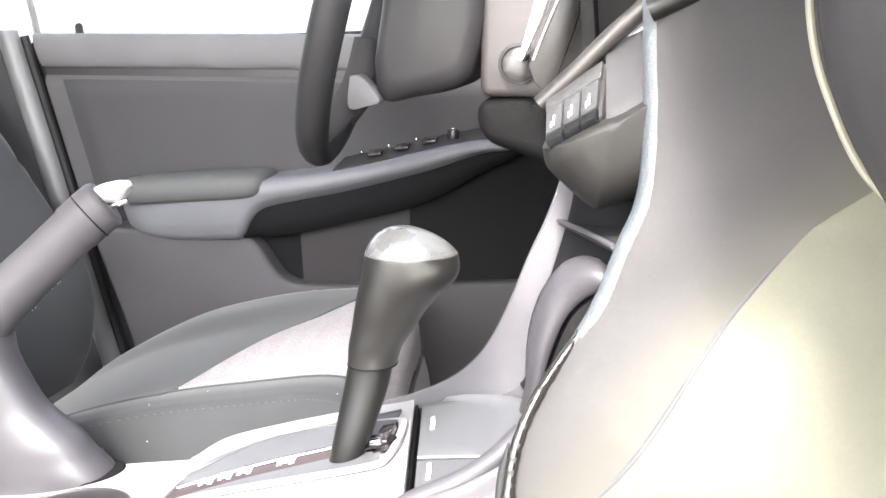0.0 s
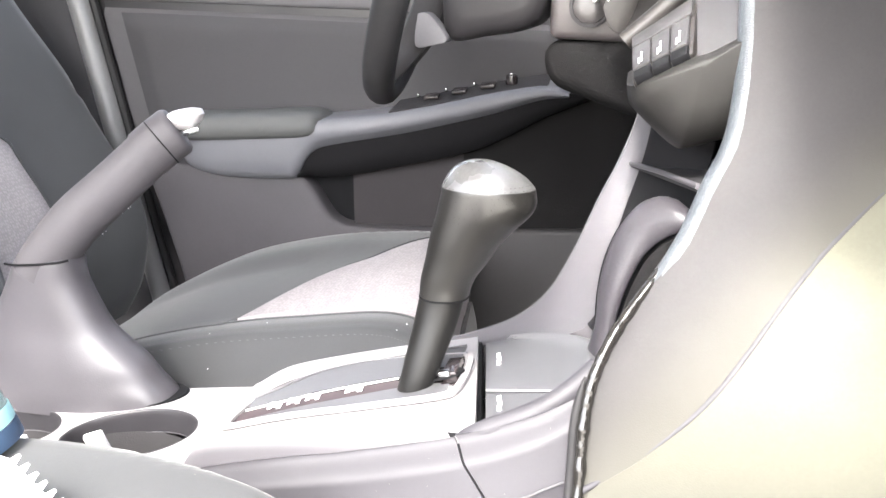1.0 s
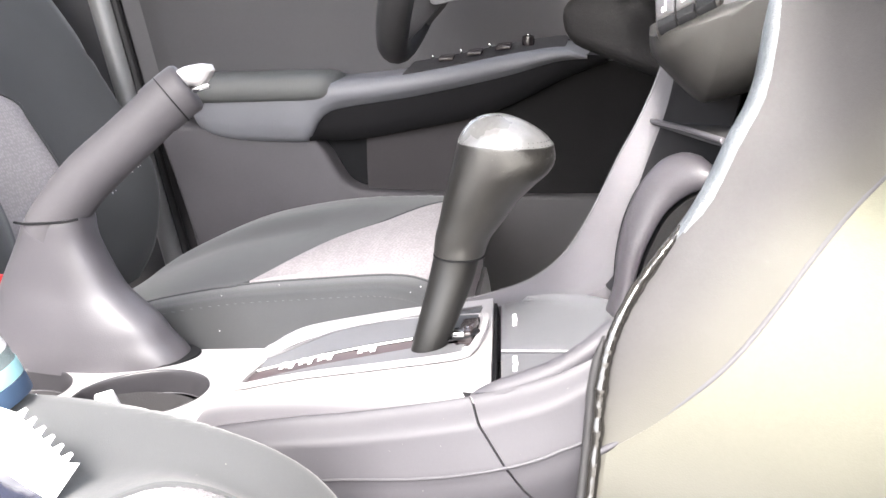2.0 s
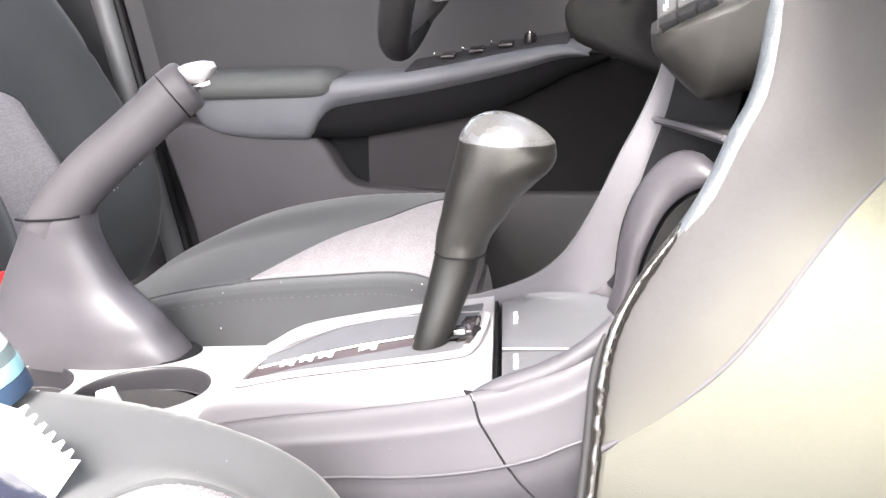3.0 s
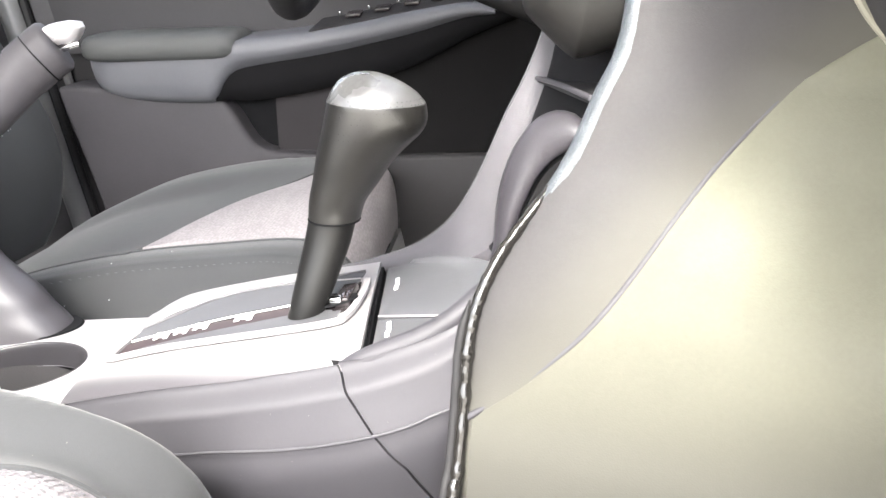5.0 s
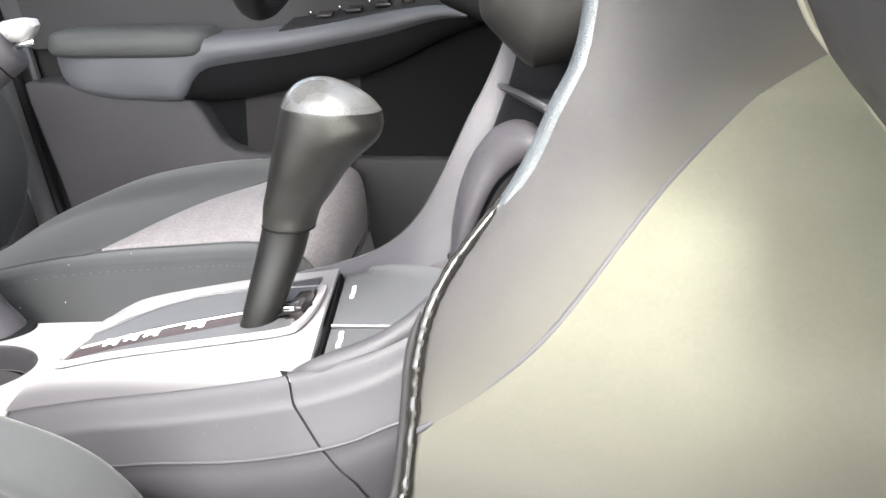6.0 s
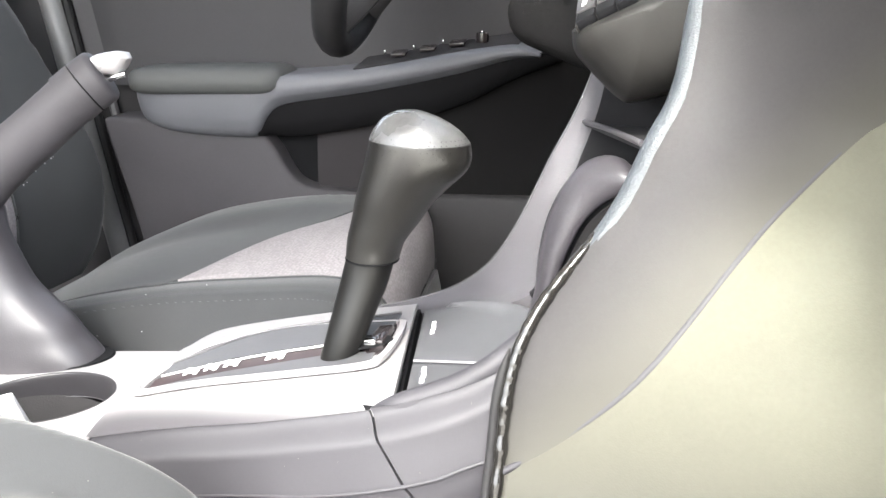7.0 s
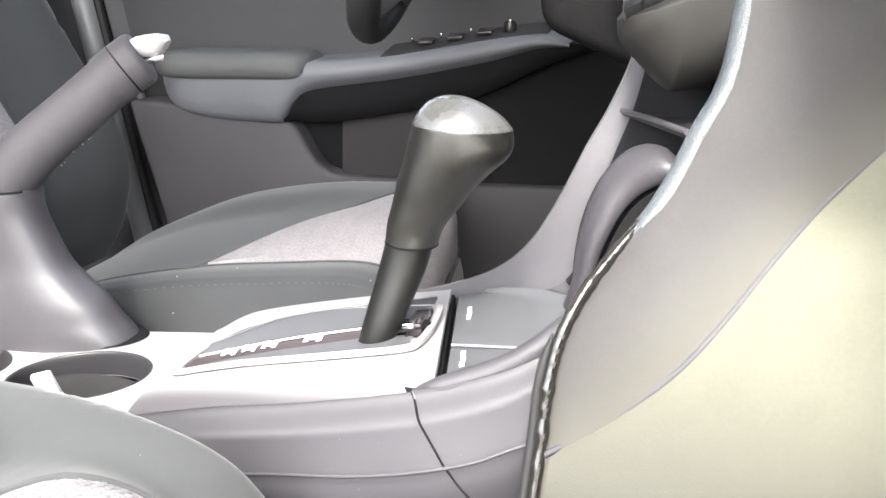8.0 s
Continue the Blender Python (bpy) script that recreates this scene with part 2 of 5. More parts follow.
def plate(outline, y0, y1, bevel=0.0, seg=2):
    """An outline of x and z, extruded from y0 to y1."""
    bm = bmesh.new()
    a = [bm.verts.new((x, y0, z)) for x, z in outline]
    b = [bm.verts.new((x, y1, z)) for x, z in outline]
    n = len(outline)
    bm.faces.new(a)
    bm.faces.new(b[::-1])
    for k in range(n):
        bm.faces.new((a[k], b[k], b[(k + 1) % n], a[(k + 1) % n]))
    bmesh.ops.recalc_face_normals(bm, faces=bm.faces)
    if bevel:
        bevelled(bm, bevel, seg)
    return bm


def rounded(points, n):
    """A closed or open outline made smooth."""
    fn = line(points)
    return [tuple(fn(k / n)) for k in range(n + 1)]


def lathe(profile, center, axis=(0, 0, 1), sides=24, caps=True):
    """Rings of (radius, height) about an axis."""
    q = Vector((0, 0, 1)).rotation_difference(Vector(axis))
    rings = []
    for r, h in profile:
        rings.append([Vector(center) + q @ Vector((r * math.cos(t), r * math.sin(t), h)) for t in (2 * math.pi * k / sides for k in range(sides))])
    return loft(rings, caps)


# ---- the setting: ground, cabin floor, roof, windscreen ----
def setting():
    tagged(part("ground", box((0, 0, -0.3), (600, 600, 0.1)), CONCRETE), "pale sunlit concrete ground round the car", "ground", kind="structure")
    tagged(part("floor", box((-0.2, 0.0, -0.096), (2.4, 1.5, 0.312)), CARPET_SHADE), "dark carpeted floor of the car cabin", "floor", kind="structure")
    tagged(part("firewall", box((0.92, 0, 0.4), (0.04, 1.5, 0.72)), CARPET_SHADE), "dark carpeted firewall ahead of the footwells", "wall", kind="structure")
    tagged(part("wall_rear", box((-1.42, 0, 0.5), (0.06, 1.5, 0.9), bevel=0.01), FABRIC), "dark fabric wall behind the seats", "wall", kind="structure")

    # unseen; its edges are set by where they cut off the sun
    def roof(u, v):
        x = -1.45 + 1.46 * u
        y = -0.56 + 1.12 * v
        return Vector((x, y, 1.17 - 0.06 * (2 * v - 1) ** 2 - 0.05 * (2 * u - 1) ** 2))

    tagged(part("roof", sheet(roof, 12, 12, 0.03), HEADLINER), "light fabric headliner under the car roof", "roof", kind="structure")

    for side in (-1, 1):
        for name, pts in (("pillar_front", [(-0.02, 0.60, 1.09), (0.45, 0.645, 0.90), (0.90, 0.70, 0.70)]), ("pillar_middle", [(-0.92, 0.70, 0.66), (-0.95, 0.67, 0.86), (-0.97, 0.585, 1.08)]), ("pillar_rear", [(-1.40, 0.70, 0.66), (-1.38, 0.67, 0.86), (-1.34, 0.585, 1.07)])):
            tagged(part(name, tube([(x, side * y, z) for x, y, z in pts], 0.024, 12, 10), HEADLINER), "light trimmed roof pillar of the car", "pillar", kind="structure")

    def screen(u, v):
        return Vector((-0.06 + 1.0 * u, (-0.6 + 1.2 * v) * (1 + 0.12 * u), 1.08 - 0.36 * u))

    def near_side(u, v):
        return Vector((-1.4 + 2.3 * u, -0.735 - 0.015 * math.sin(math.pi * v), 0.02 + 0.10 * v))

    tagged(part("door_sill", sheet(near_side, 12, 8, 0.05), DOOR_DARK), "dark grey sill below the open passenger doorway", "sill", kind="structure")
    ws = part("windscreen", sheet(screen, 4, 4, 0.005), GLASS)
    ws.visible_shadow = False
    tagged(ws, "sloping clear glass windscreen", "windscreen", kind="structure")


setting()


# ---- driver's door ----
def rear_edge(z):
    return -0.69 + (0.66 - z) * 0.20


def driver_door():
    d = thing("car_door", "dark grey front car door with armrest and switches", "car door", (-0.2, 0.68, 0.06))

    def skin(u, v):
        z = 0.08 + 0.6 * v
        x0 = rear_edge(z) - 0.02
        return Vector((x0 + (0.75 - x0) * u, 0.694 + 0.003 * math.sin(6 * u), z))

    part("door_skin", sheet(skin, 30, 16, 0.02), DARK, d)

    def upper(u, v):
        a = math.pi * (v - 0.5)
        z = 0.668 - 0.05 * u + 0.026 * math.sin(a)
        x0 = rear_edge(z) + 0.014
        return Vector((x0 + (0.7 - x0) * u, 0.668 - 0.016 * max(math.cos(a), 0.0) ** 0.4, z))

    part("upper_trim", sheet(upper, 30, 14, 0.004), DOOR_GREY, d, "smooth grey belt-line trim")

    def groove(u, v):
        z = 0.626 + 0.018 * v - 0.05 * u
        x0 = rear_edge(z) + 0.014
        return Vector((x0 + (0.7 - x0) * u, 0.664, z))

    part("trim_groove", sheet(groove, 20, 2, 0.002), CUP, d, "dark groove under the trim")

    def surround(u, v):
        z = 0.44 + 0.07 * u + (0.189 - 0.07 * u) * v - 0.027 * u
        x0 = rear_edge(z) + 0.014
        return Vector((x0 + (0.09 - x0) * u, 0.662 - 0.007 * smooth(0, 0.06, 1 - v), z))

    part("insert_surround", sheet(surround, 30, 20, 0.003), DOOR_MID, d, "raised grey frame round the door insert")

    def insert(u, v):
        z = 0.44 + 0.07 * u + (0.183 - 0.07 * u) * v - 0.027 * u
        x0 = rear_edge(z) + 0.046
        e = min(u * 22, 1) * min((1 - v) * 9, 1)
        return Vector((x0 + (0.07 - x0) * u, 0.6535 - 0.006 * smooth(0, 1, e), z))

    part("insert_panel", sheet(insert, 60, 22, 0.003), DOOR_DARK, d, "dark cloth door insert")

    # lower panel, with the cut-out of the map pocket
    outline = [(-0.515, 0.10), (-0.540, 0.227), (-0.5625, 0.31), (-0.578, 0.364), (-0.586, 0.40), (-0.55, 0.402), (-0.342, 0.395), (-0.330, 0.388), (-0.314, 0.37), (-0.300, 0.345), (-0.288, 0.328), (-0.272, 0.319), (-0.25, 0.3165), (-0.1, 0.318), (-0.1, 0.10)]
    part("lower_panel", plate(outline, 0.592, 0.66, 0.008, 3), DOOR_LOW, d)
    # shade over the panel's front, put into a separate darker piece
    part("shaded_panel", plate([(-0.0985, 0.10), (-0.0985, 0.318), (0.1, 0.329), (0.5, 0.345), (0.5, 0.10)], 0.596, 0.66, 0.008, 3), DARK, d, "front of the lower door panel, shade put into its colour")

    def pocket(u, v):
        return Vector((-0.258 + 0.75 * u, 0.622 - 0.006 * math.sin(math.pi * v), 0.25 + 0.2 * v))

    part("map_pocket", sheet(pocket, 10, 6, 0.003), POCKET, d, "open dark map pocket")

    def notch(u, v):
        return Vector((-0.325 + 0.085 * u, 0.628, 0.28 + 0.13 * v))

    part("pocket_gap", sheet(notch, 4, 4, 0.002), BLACK, d, "black gap at the rear of the pocket")

    # shade in the front of the pocket, added as a near-black sheet
    def shade_sheet(u, v):
        return Vector((-0.09 + 0.6 * u, 0.614 - 0.004 * math.sin(math.pi * v), 0.26 + 0.25 * v - 0.05 * smooth(0.15, 0, u)))

    part("pocket_shade", sheet(shade_sheet, 20, 10, 0.003), CARPET_SHADE, d, "near-black sheet standing in for shade in the front of the pocket")

    # armrest rail: a lit upper band, an undercut below it
    top = by([(-0.54, 0.462), (-0.45, 0.467), (-0.30, 0.476), (-0.205, 0.487), (-0.128, 0.501), (-0.053, 0.517), (0.015, 0.529), (0.040, 0.528), (0.06, 0.521)])
    low = by([(-0.54, 0.430), (-0.523, 0.405), (-0.494, 0.391), (-0.44, 0.385), (-0.36, 0.386), (-0.335, 0.390), (-0.321, 0.412), (-0.304, 0.430), (-0.271, 0.440), (-0.167, 0.460), (-0.053, 0.488), (0.02, 0.511), (0.06, 0.516)])
    inner = by([(-0.54, 0.62), (-0.525, 0.592), (-0.50, 0.578), (-0.44, 0.572), (-0.30, 0.566), (-0.10, 0.556), (0.0, 0.55), (0.045, 0.550), (0.06, 0.556)])
    under = by([(-0.36, 0.386), (-0.272, 0.390), (-0.173, 0.411), (-0.086, 0.432), (-0.033, 0.454), (0.03, 0.488), (0.09, 0.512)])
    rings = []
    for i in range(61):
        x = -0.54 + 0.60 * i / 60
        t, b, y = top(x)[0], low(x)[0], inner(x)[0]
        h = t - b
        r = min(0.012, h * 0.3)
        rings.append([Vector(p) for p in ((x, 0.668, t + 0.004), (x, y + 0.02, t + 0.001), (x, y + 0.006, t - 0.001), (x, y + 0.001, t - r * 0.6), (x, y, t - r * 1.4), (x, y + 0.001, b + h * 0.35), (x, y + 0.004, b + r), (x, y + 0.010, b + r * 0.3), (x, y + 0.02, b), (x, 0.668, b - 0.004))])
    part("armrest", loft(rings), RAIL, d, "long grey armrest rising to the front", 60)
    # undercut below the front of the rail, its shadow put into the colour
    rings = []
    for i in range(31):
        x = -0.335 + 0.42 * i / 30
        s = i / 30
        t = low(min(x, 0.055))[0] + 0.006 if x > -0.31 else low(x)[0] + 0.002
        b = under(x)[0]
        b = min(b, t - 0.006)
        y = inner(min(max(x, -0.5), 0.05))[0] + 0.014
        rings.append([Vector(p) for p in ((x, 0.668, t), (x, y, t), (x, y + 0.004, t - (t - b) * 0.5), (x, y + 0.016, b + 0.003), (x, y + 0.028, b), (x, 0.668, b))])
    part("pull_recess", loft(rings), HOLLOW_SHADE, d, "hollow grip under the armrest, shadow put into its colour", 60)

    # padded rear of the armrest
    rings = []
    for i in range(41):
        s = i / 40
        x = -0.532 + 0.246 * s
        e = (1 - abs(2 * s - 1) ** 9) ** 0.5 if 0 < s < 1 else 0.05
        cz = 0.4585 + 0.012 * s
        ring = []
        for k in range(16):
            q = 2 * math.pi * k / 16
            c, n = math.cos(q), math.sin(q)
            ring.append(Vector((x, 0.604 + 0.05 * e * math.copysign(abs(c) ** 0.6, c), cz + 0.0205 * e * math.copysign(abs(n) ** 0.6, n))))
        rings.append(ring)
    part("armrest_pad", loft(rings), PAD, d, "soft dark vinyl armrest pad", 60)

    # switch panel on the slope of the rail
    def sw(u, v):
        x = -0.19 + 0.22 * u
        return Vector((x, 0.572 + 0.065 * v, top(x)[0] + 0.0015 + 0.010 * v))

    p = part("switch_panel", sheet(sw, 16, 4, 0.002), DARK, d)
    for k, x in enumerate((-0.135, -0.095, -0.055)):
        z = top(x)[0] + 0.011
        s = part("window_switch", box((x, 0.604, z), (0.021, 0.020, 0.0045), turn(12, -6, 0), 0.0015), GLOSS, p)
        part("switch_mark", box((x - 0.019, 0.602, z + 0.001), (0.003, 0.006, 0.006), turn(12, -6, 0), 0.001), CHROME, p)
    z = top(-0.02)[0]
    k = part("mirror_knob", lathe([(0.008, 0), (0.0088, 0.005), (0.008, 0.012), (0.005, 0.0135), (0.001, 0.014)], (-0.022, 0.602, z + 0.006)), GLOSS, p)
    part("knob_cap", lathe([(0.004, 0), (0.004, 0.001), (0.001, 0.0015)], (-0.022, 0.600, z + 0.0200), sides=12), CHROME, k)
    part("screw_cap", lathe([(0.006, 0), (0.005, 0.003), (0.001, 0.004)], (0.052, 0.64, 0.54), (0, -1, 0.3), 12), SILVER, d)

    part("seal_strip", tube([(rear_edge(z) + 0.030, 0.660, z) for z in (0.44, 0.36, 0.28, 0.20, 0.12)], 0.007, 20, 8), DOOR_MID, d, "grey rubber strip at the door edge")
    seal = [(rear_edge(z) - 0.004, 0.662, z) for z in (0.69, 0.55, 0.42, 0.3, 0.12)]
    part("edge_seal", tube(seal, 0.007, 20, 8), RECESS, d)
    part("lock_button", lathe([(0.006, 0), (0.006, 0.012), (0.004, 0.016), (0.001, 0.017)], (-0.612, 0.672, 0.69), sides=12), DARK, d)
    part("window_frame", tube([(-0.695, 0.69, 0.69), (-0.70, 0.67, 0.8), (-0.73, 0.6, 1.08)], 0.006, 12, 8), SEAL, d)

    def pane(u, v):
        return Vector((-0.68 + 1.1 * u * (1 - 0.4 * v), 0.69 - 0.09 * v, 0.66 + 0.42 * v))

    g = part("window_pane", sheet(pane, 6, 4, 0.004), GLASS, d, "clear side window")
    g.visible_shadow = False


driver_door()


def pillar():
    def f(u, v):
        z = 0.08 + 0.62 * v
        a = rear_edge(z) - 0.013
        q = -math.pi / 2 + math.pi * 0.9 * u
        return Vector((a - 0.02 + 0.02 * math.sin(q), 0.672 - 0.024 * math.cos(q), z))

    tagged(part("pillar_trim", sheet(f, 10, 14, 0.004), SEAL), "pale grey trim strip on the door pillar", "pillar", kind="structure")

    def r(u, v):
        z = 0.08 + 0.6 * v
        return Vector((-1.4 + (rear_edge(z) - 0.03 + 1.4) * u, 0.685, z))

    tagged(part("wall_rear_side", sheet(r, 6, 6, 0.03), DOOR_DARK), "dark grey rear side wall of the cabin", "wall", kind="structure")


pillar()


# ---- seats ----
def seat(name, label, y0, crest, near, far, a, border, dip, back=(), skew=0.0, sag=0.0, ease=0.0, puff=0.0, swell=0.0):
    """crest: x and height along the top of the bolsters; near, far: y of the two sides; a: where the centre panel begins across, 0 to 1;
    border: x and the place across where it ends; dip: how deep the centre lies; back: x and height up the backrest."""
    sx = crest[0][0]
    s = thing(name, label, "car seat", (sx, y0, 0.06))
    w = far - near
    run = line(crest)
    ends = by(border)
    b = border[-1][1]

    def stop(u):
        return max(ends(run(u)[0])[0], a + 0.0004)

    def cushion(u, v):
        x, z = run(u)
        e = a * 0.55
        hollow = smooth(e, a * 1.25, v) * smooth(1 - (1 - b) * 0.55, b - (1 - b) * 0.25, v)
        edge = smooth(0.075, -0.03, v) + smooth(0.925, 1.03, v)
        crown = 0.010 * math.sin(math.pi * v)
        x += skew * w * v * smooth(0.4, 1.0, u)
        z -= sag * smooth(0.45, 0.92, v) * smooth(0.35, 0.9, u) + ease * smooth(0.22, 0.08, v)
        z += swell * smooth(0.6, 0.8, v) * math.sin(math.pi * min(u / 0.75, 1))
        z += puff * smooth(0.86, 0.78, v) * smooth(-0.15, -0.05, x)
        return Vector((x, near + w * v, z - dip * hollow - 0.085 * edge + crown * hollow))

    for lo, hi in ((0.0, a), (b, 1.0)):
        part("cushion_bolster", sheet(lambda u, v, lo=lo, hi=hi: cushion(u, lo + (hi - lo) * v), 44, 16, 0.02) if lo == 0.0 else sheet(lambda u, v: cushion(u, stop(u) + (1 - stop(u)) * v), 44, 30, 0.02), FABRIC, s, "dark grey fabric side bolster", 70)
    first = next(k for k in range(200) if ends(run(k / 200)[0])[0] > a + 0.004) / 200
    part("cushion_insert", sheet(lambda u, v: cushion(first + (1 - first) * u, a + (stop(first + (1 - first) * u) - a) * v) + Vector((0, 0, 0.004 * smooth(0, 0.1, min(v, 1 - v)))), 60, 24, 0.02), INSERT, s, "light grey knitted centre panel", 70)
    part("piping", tube([tuple(cushion(k / 40, a)) for k in range(41)], 0.002, 60, 6), FABRIC, s)
    part("piping", tube([tuple(cushion(k / 40, stop(k / 40))) for k in range(41)], 0.0022, 90, 6), FABRIC, s)
    if near > 0:
        rnd = random.Random(4)
        bm = bmesh.new()
        for k in range(70):
            p, q = cushion(0.38 + 0.62 * k / 70, 0.06), cushion(0.38 + 0.62 * (k + 0.55) / 70, 0.06)
            bmesh.ops.create_icosphere(bm, subdivisions=1, radius=0.0003, matrix=Matrix.Translation((p + q) / 2 + Vector((0, -0.0003, 0.0003))) @ Matrix.Diagonal((max((q - p).length * 1400, 1), 1, 1, 1)))
        tagged(part("thread", bm, LIDGREY, s, "pale seam stitches"), kind="stuff")
        bm = bmesh.new()
        for k in range(16):
            p = cushion(rnd.uniform(0.3, 0.97), rnd.uniform(0.02, 0.16))
            bmesh.ops.create_icosphere(bm, subdivisions=1, radius=rnd.uniform(0.0004, 0.0009), matrix=Matrix.Translation(p + Vector((0, -0.0004, 0.0006))))
        tagged(part("lint", bm, PAPER, s, "white lint specks"), kind="stuff")

    else:
        rnd = random.Random(8)
        bm = bmesh.new()
        for k in range(12):
            p = cushion(rnd.uniform(0.35, 0.97), rnd.uniform(0.78, 0.93))
            bmesh.ops.create_icosphere(bm, subdivisions=1, radius=rnd.uniform(0.00012, 0.00028), matrix=Matrix.Translation(p + Vector((0, 0, 0.0003))))
        tagged(part("lint", bm, PIPING, s, "fine pale lint"), kind="stuff")
        # oval knit holes in rows over the front of the centre panel
        bm = bmesh.new()
        us = [k / 400 for k in range(401)]
        for i in range(27):
            x = -0.150 + 0.0048 * i
            u = min(us, key=lambda q: abs(run(q)[0] - x))
            for j in range(26):
                v = stop(u) - (0.006 + 0.0036 * (j + 0.5 * (i % 2))) / w
                e = (v - a) / (stop(u) - a)
                p = cushion(u, v) + Vector((0, 0, 0.0005 + 0.004 * smooth(0, 0.1, min(e, 1 - e))))
                d = (cushion(min(u + 0.01, 1), v) - cushion(u - 0.01, v)).normalized()
                t = Matrix.Rotation(math.atan2(-d.z, d.x), 4, "Y")
                bmesh.ops.create_icosphere(bm, subdivisions=1, radius=1.0, matrix=Matrix.Translation(p) @ t @ Matrix.Diagonal((0.0017, 0.0011, 0.00022, 1)))
        tagged(part("knit_hole", bm, DOOR_GREY, s, "rows of oval knit holes"), kind="stuff")

    def skirt(u, v):
        if u < 0.4:
            p, o = cushion(u / 0.4, 0.0), Vector((0, -1, 0))
        elif u < 0.6:
            p, o = cushion(1.0, (u - 0.4) / 0.2), Vector((1, 0, 0))
        else:
            p, o = cushion(1 - (u - 0.6) / 0.4, 1.0), Vector((0, 1, 0))
        p.z = p.z * (1 - v) + 0.09 * v
        return p + o * 0.008 * math.sin(math.pi * min(v * 1.3, 1))

    part("skirt", sheet(skirt, 60, 10, 0.006), SIDEFAB, s, "dark fabric cushion side", 70)
    if back:
        rise = line(back)

        def rest(u, v):
            x, z = rise(u)
            hollow = smooth(0.10, 0.24, v) * smooth(0.88, 0.56, v)
            edge = smooth(0.07, -0.02, v) + smooth(0.93, 1.02, v)
            n = -0.03 * hollow - 0.085 * edge
            return Vector((x + n, near + w * (0.02 + 0.96 * v), z + 0.35 * n))

        def top_of(u):
            return 0.59 - 0.36 * smooth(0.60, 0.72, u)

        part("backrest_bolster", sheet(lambda u, v: rest(u, 0.22 * v), 40, 16, 0.03), FABRIC, s, "dark grey fabric backrest bolster", 70)
        part("backrest_bolster", sheet(lambda u, v: rest(u, top_of(u) + (1 - top_of(u)) * v), 60, 24, 0.03), FABRIC, s, "dark grey fabric backrest bolster", 70)
        part("backrest_insert", sheet(lambda u, v: rest(u, 0.22 + (top_of(u) - 0.22) * v) + Vector((0.006 * smooth(0, 0.1, min(v, 1 - v)), 0, 0)), 60, 18, 0.03), INSERT, s, "light grey knitted backrest panel", 70)
        part("piping", tube([tuple(rest(k / 40, top_of(k / 40)) + Vector((0.002, 0, 0))) for k in range(41)], 0.0022, 80, 6), FABRIC, s)
    return s


seat("driver_seat", "grey fabric driver seat with light knitted centre", 0.36,
     [(-0.60, 0.155), (-0.56, 0.198), (-0.52, 0.228), (-0.45, 0.262), (-0.376, 0.290), (-0.27, 0.316), (-0.18, 0.330), (-0.10, 0.340), (-0.06, 0.336), (-0.036, 0.322), (-0.022, 0.295), (-0.018, 0.25)], 0.13, 0.61, 0.18, [(-0.61, 0.10), (-0.31, 0.12), (-0.270, 0.17), (-0.257, 0.25), (-0.244, 0.33), (-0.212, 0.50), (-0.17, 0.64), (-0.12, 0.78), (-0.08, 0.90), (-0.05, 0.96), (0.0, 0.97)], 0.020,
     [(-0.63, 0.16), (-0.595, 0.22), (-0.578, 0.30), (-0.592, 0.37), (-0.638, 0.45), (-0.69, 0.54), (-0.76, 0.64), (-0.83, 0.76)], -0.13, 0.014, 0.009, swell=0.013)
seat("passenger_seat", "grey fabric passenger seat with light knitted centre", -0.42,
     [(-0.60, 0.24), (-0.50, 0.31), (-0.40, 0.353), (-0.30, 0.376), (-0.212, 0.385), (-0.16, 0.385), (-0.12, 0.382), (-0.08, 0.374), (-0.05, 0.364), (-0.028, 0.349), (-0.014, 0.325), (-0.008, 0.26)], -0.68, -0.15, 0.15, [(-0.61, 0.5), (-0.20, 0.56), (-0.13, 0.66), (-0.108, 0.736), (-0.098, 0.765), (-0.086, 0.789), (-0.06, 0.813), (-0.033, 0.821), (-0.008, 0.812)], 0.012,
     [(-0.60, 0.25), (-0.61, 0.34), (-0.72, 0.43), (-0.88, 0.53), (-1.03, 0.62)], puff=0.022)


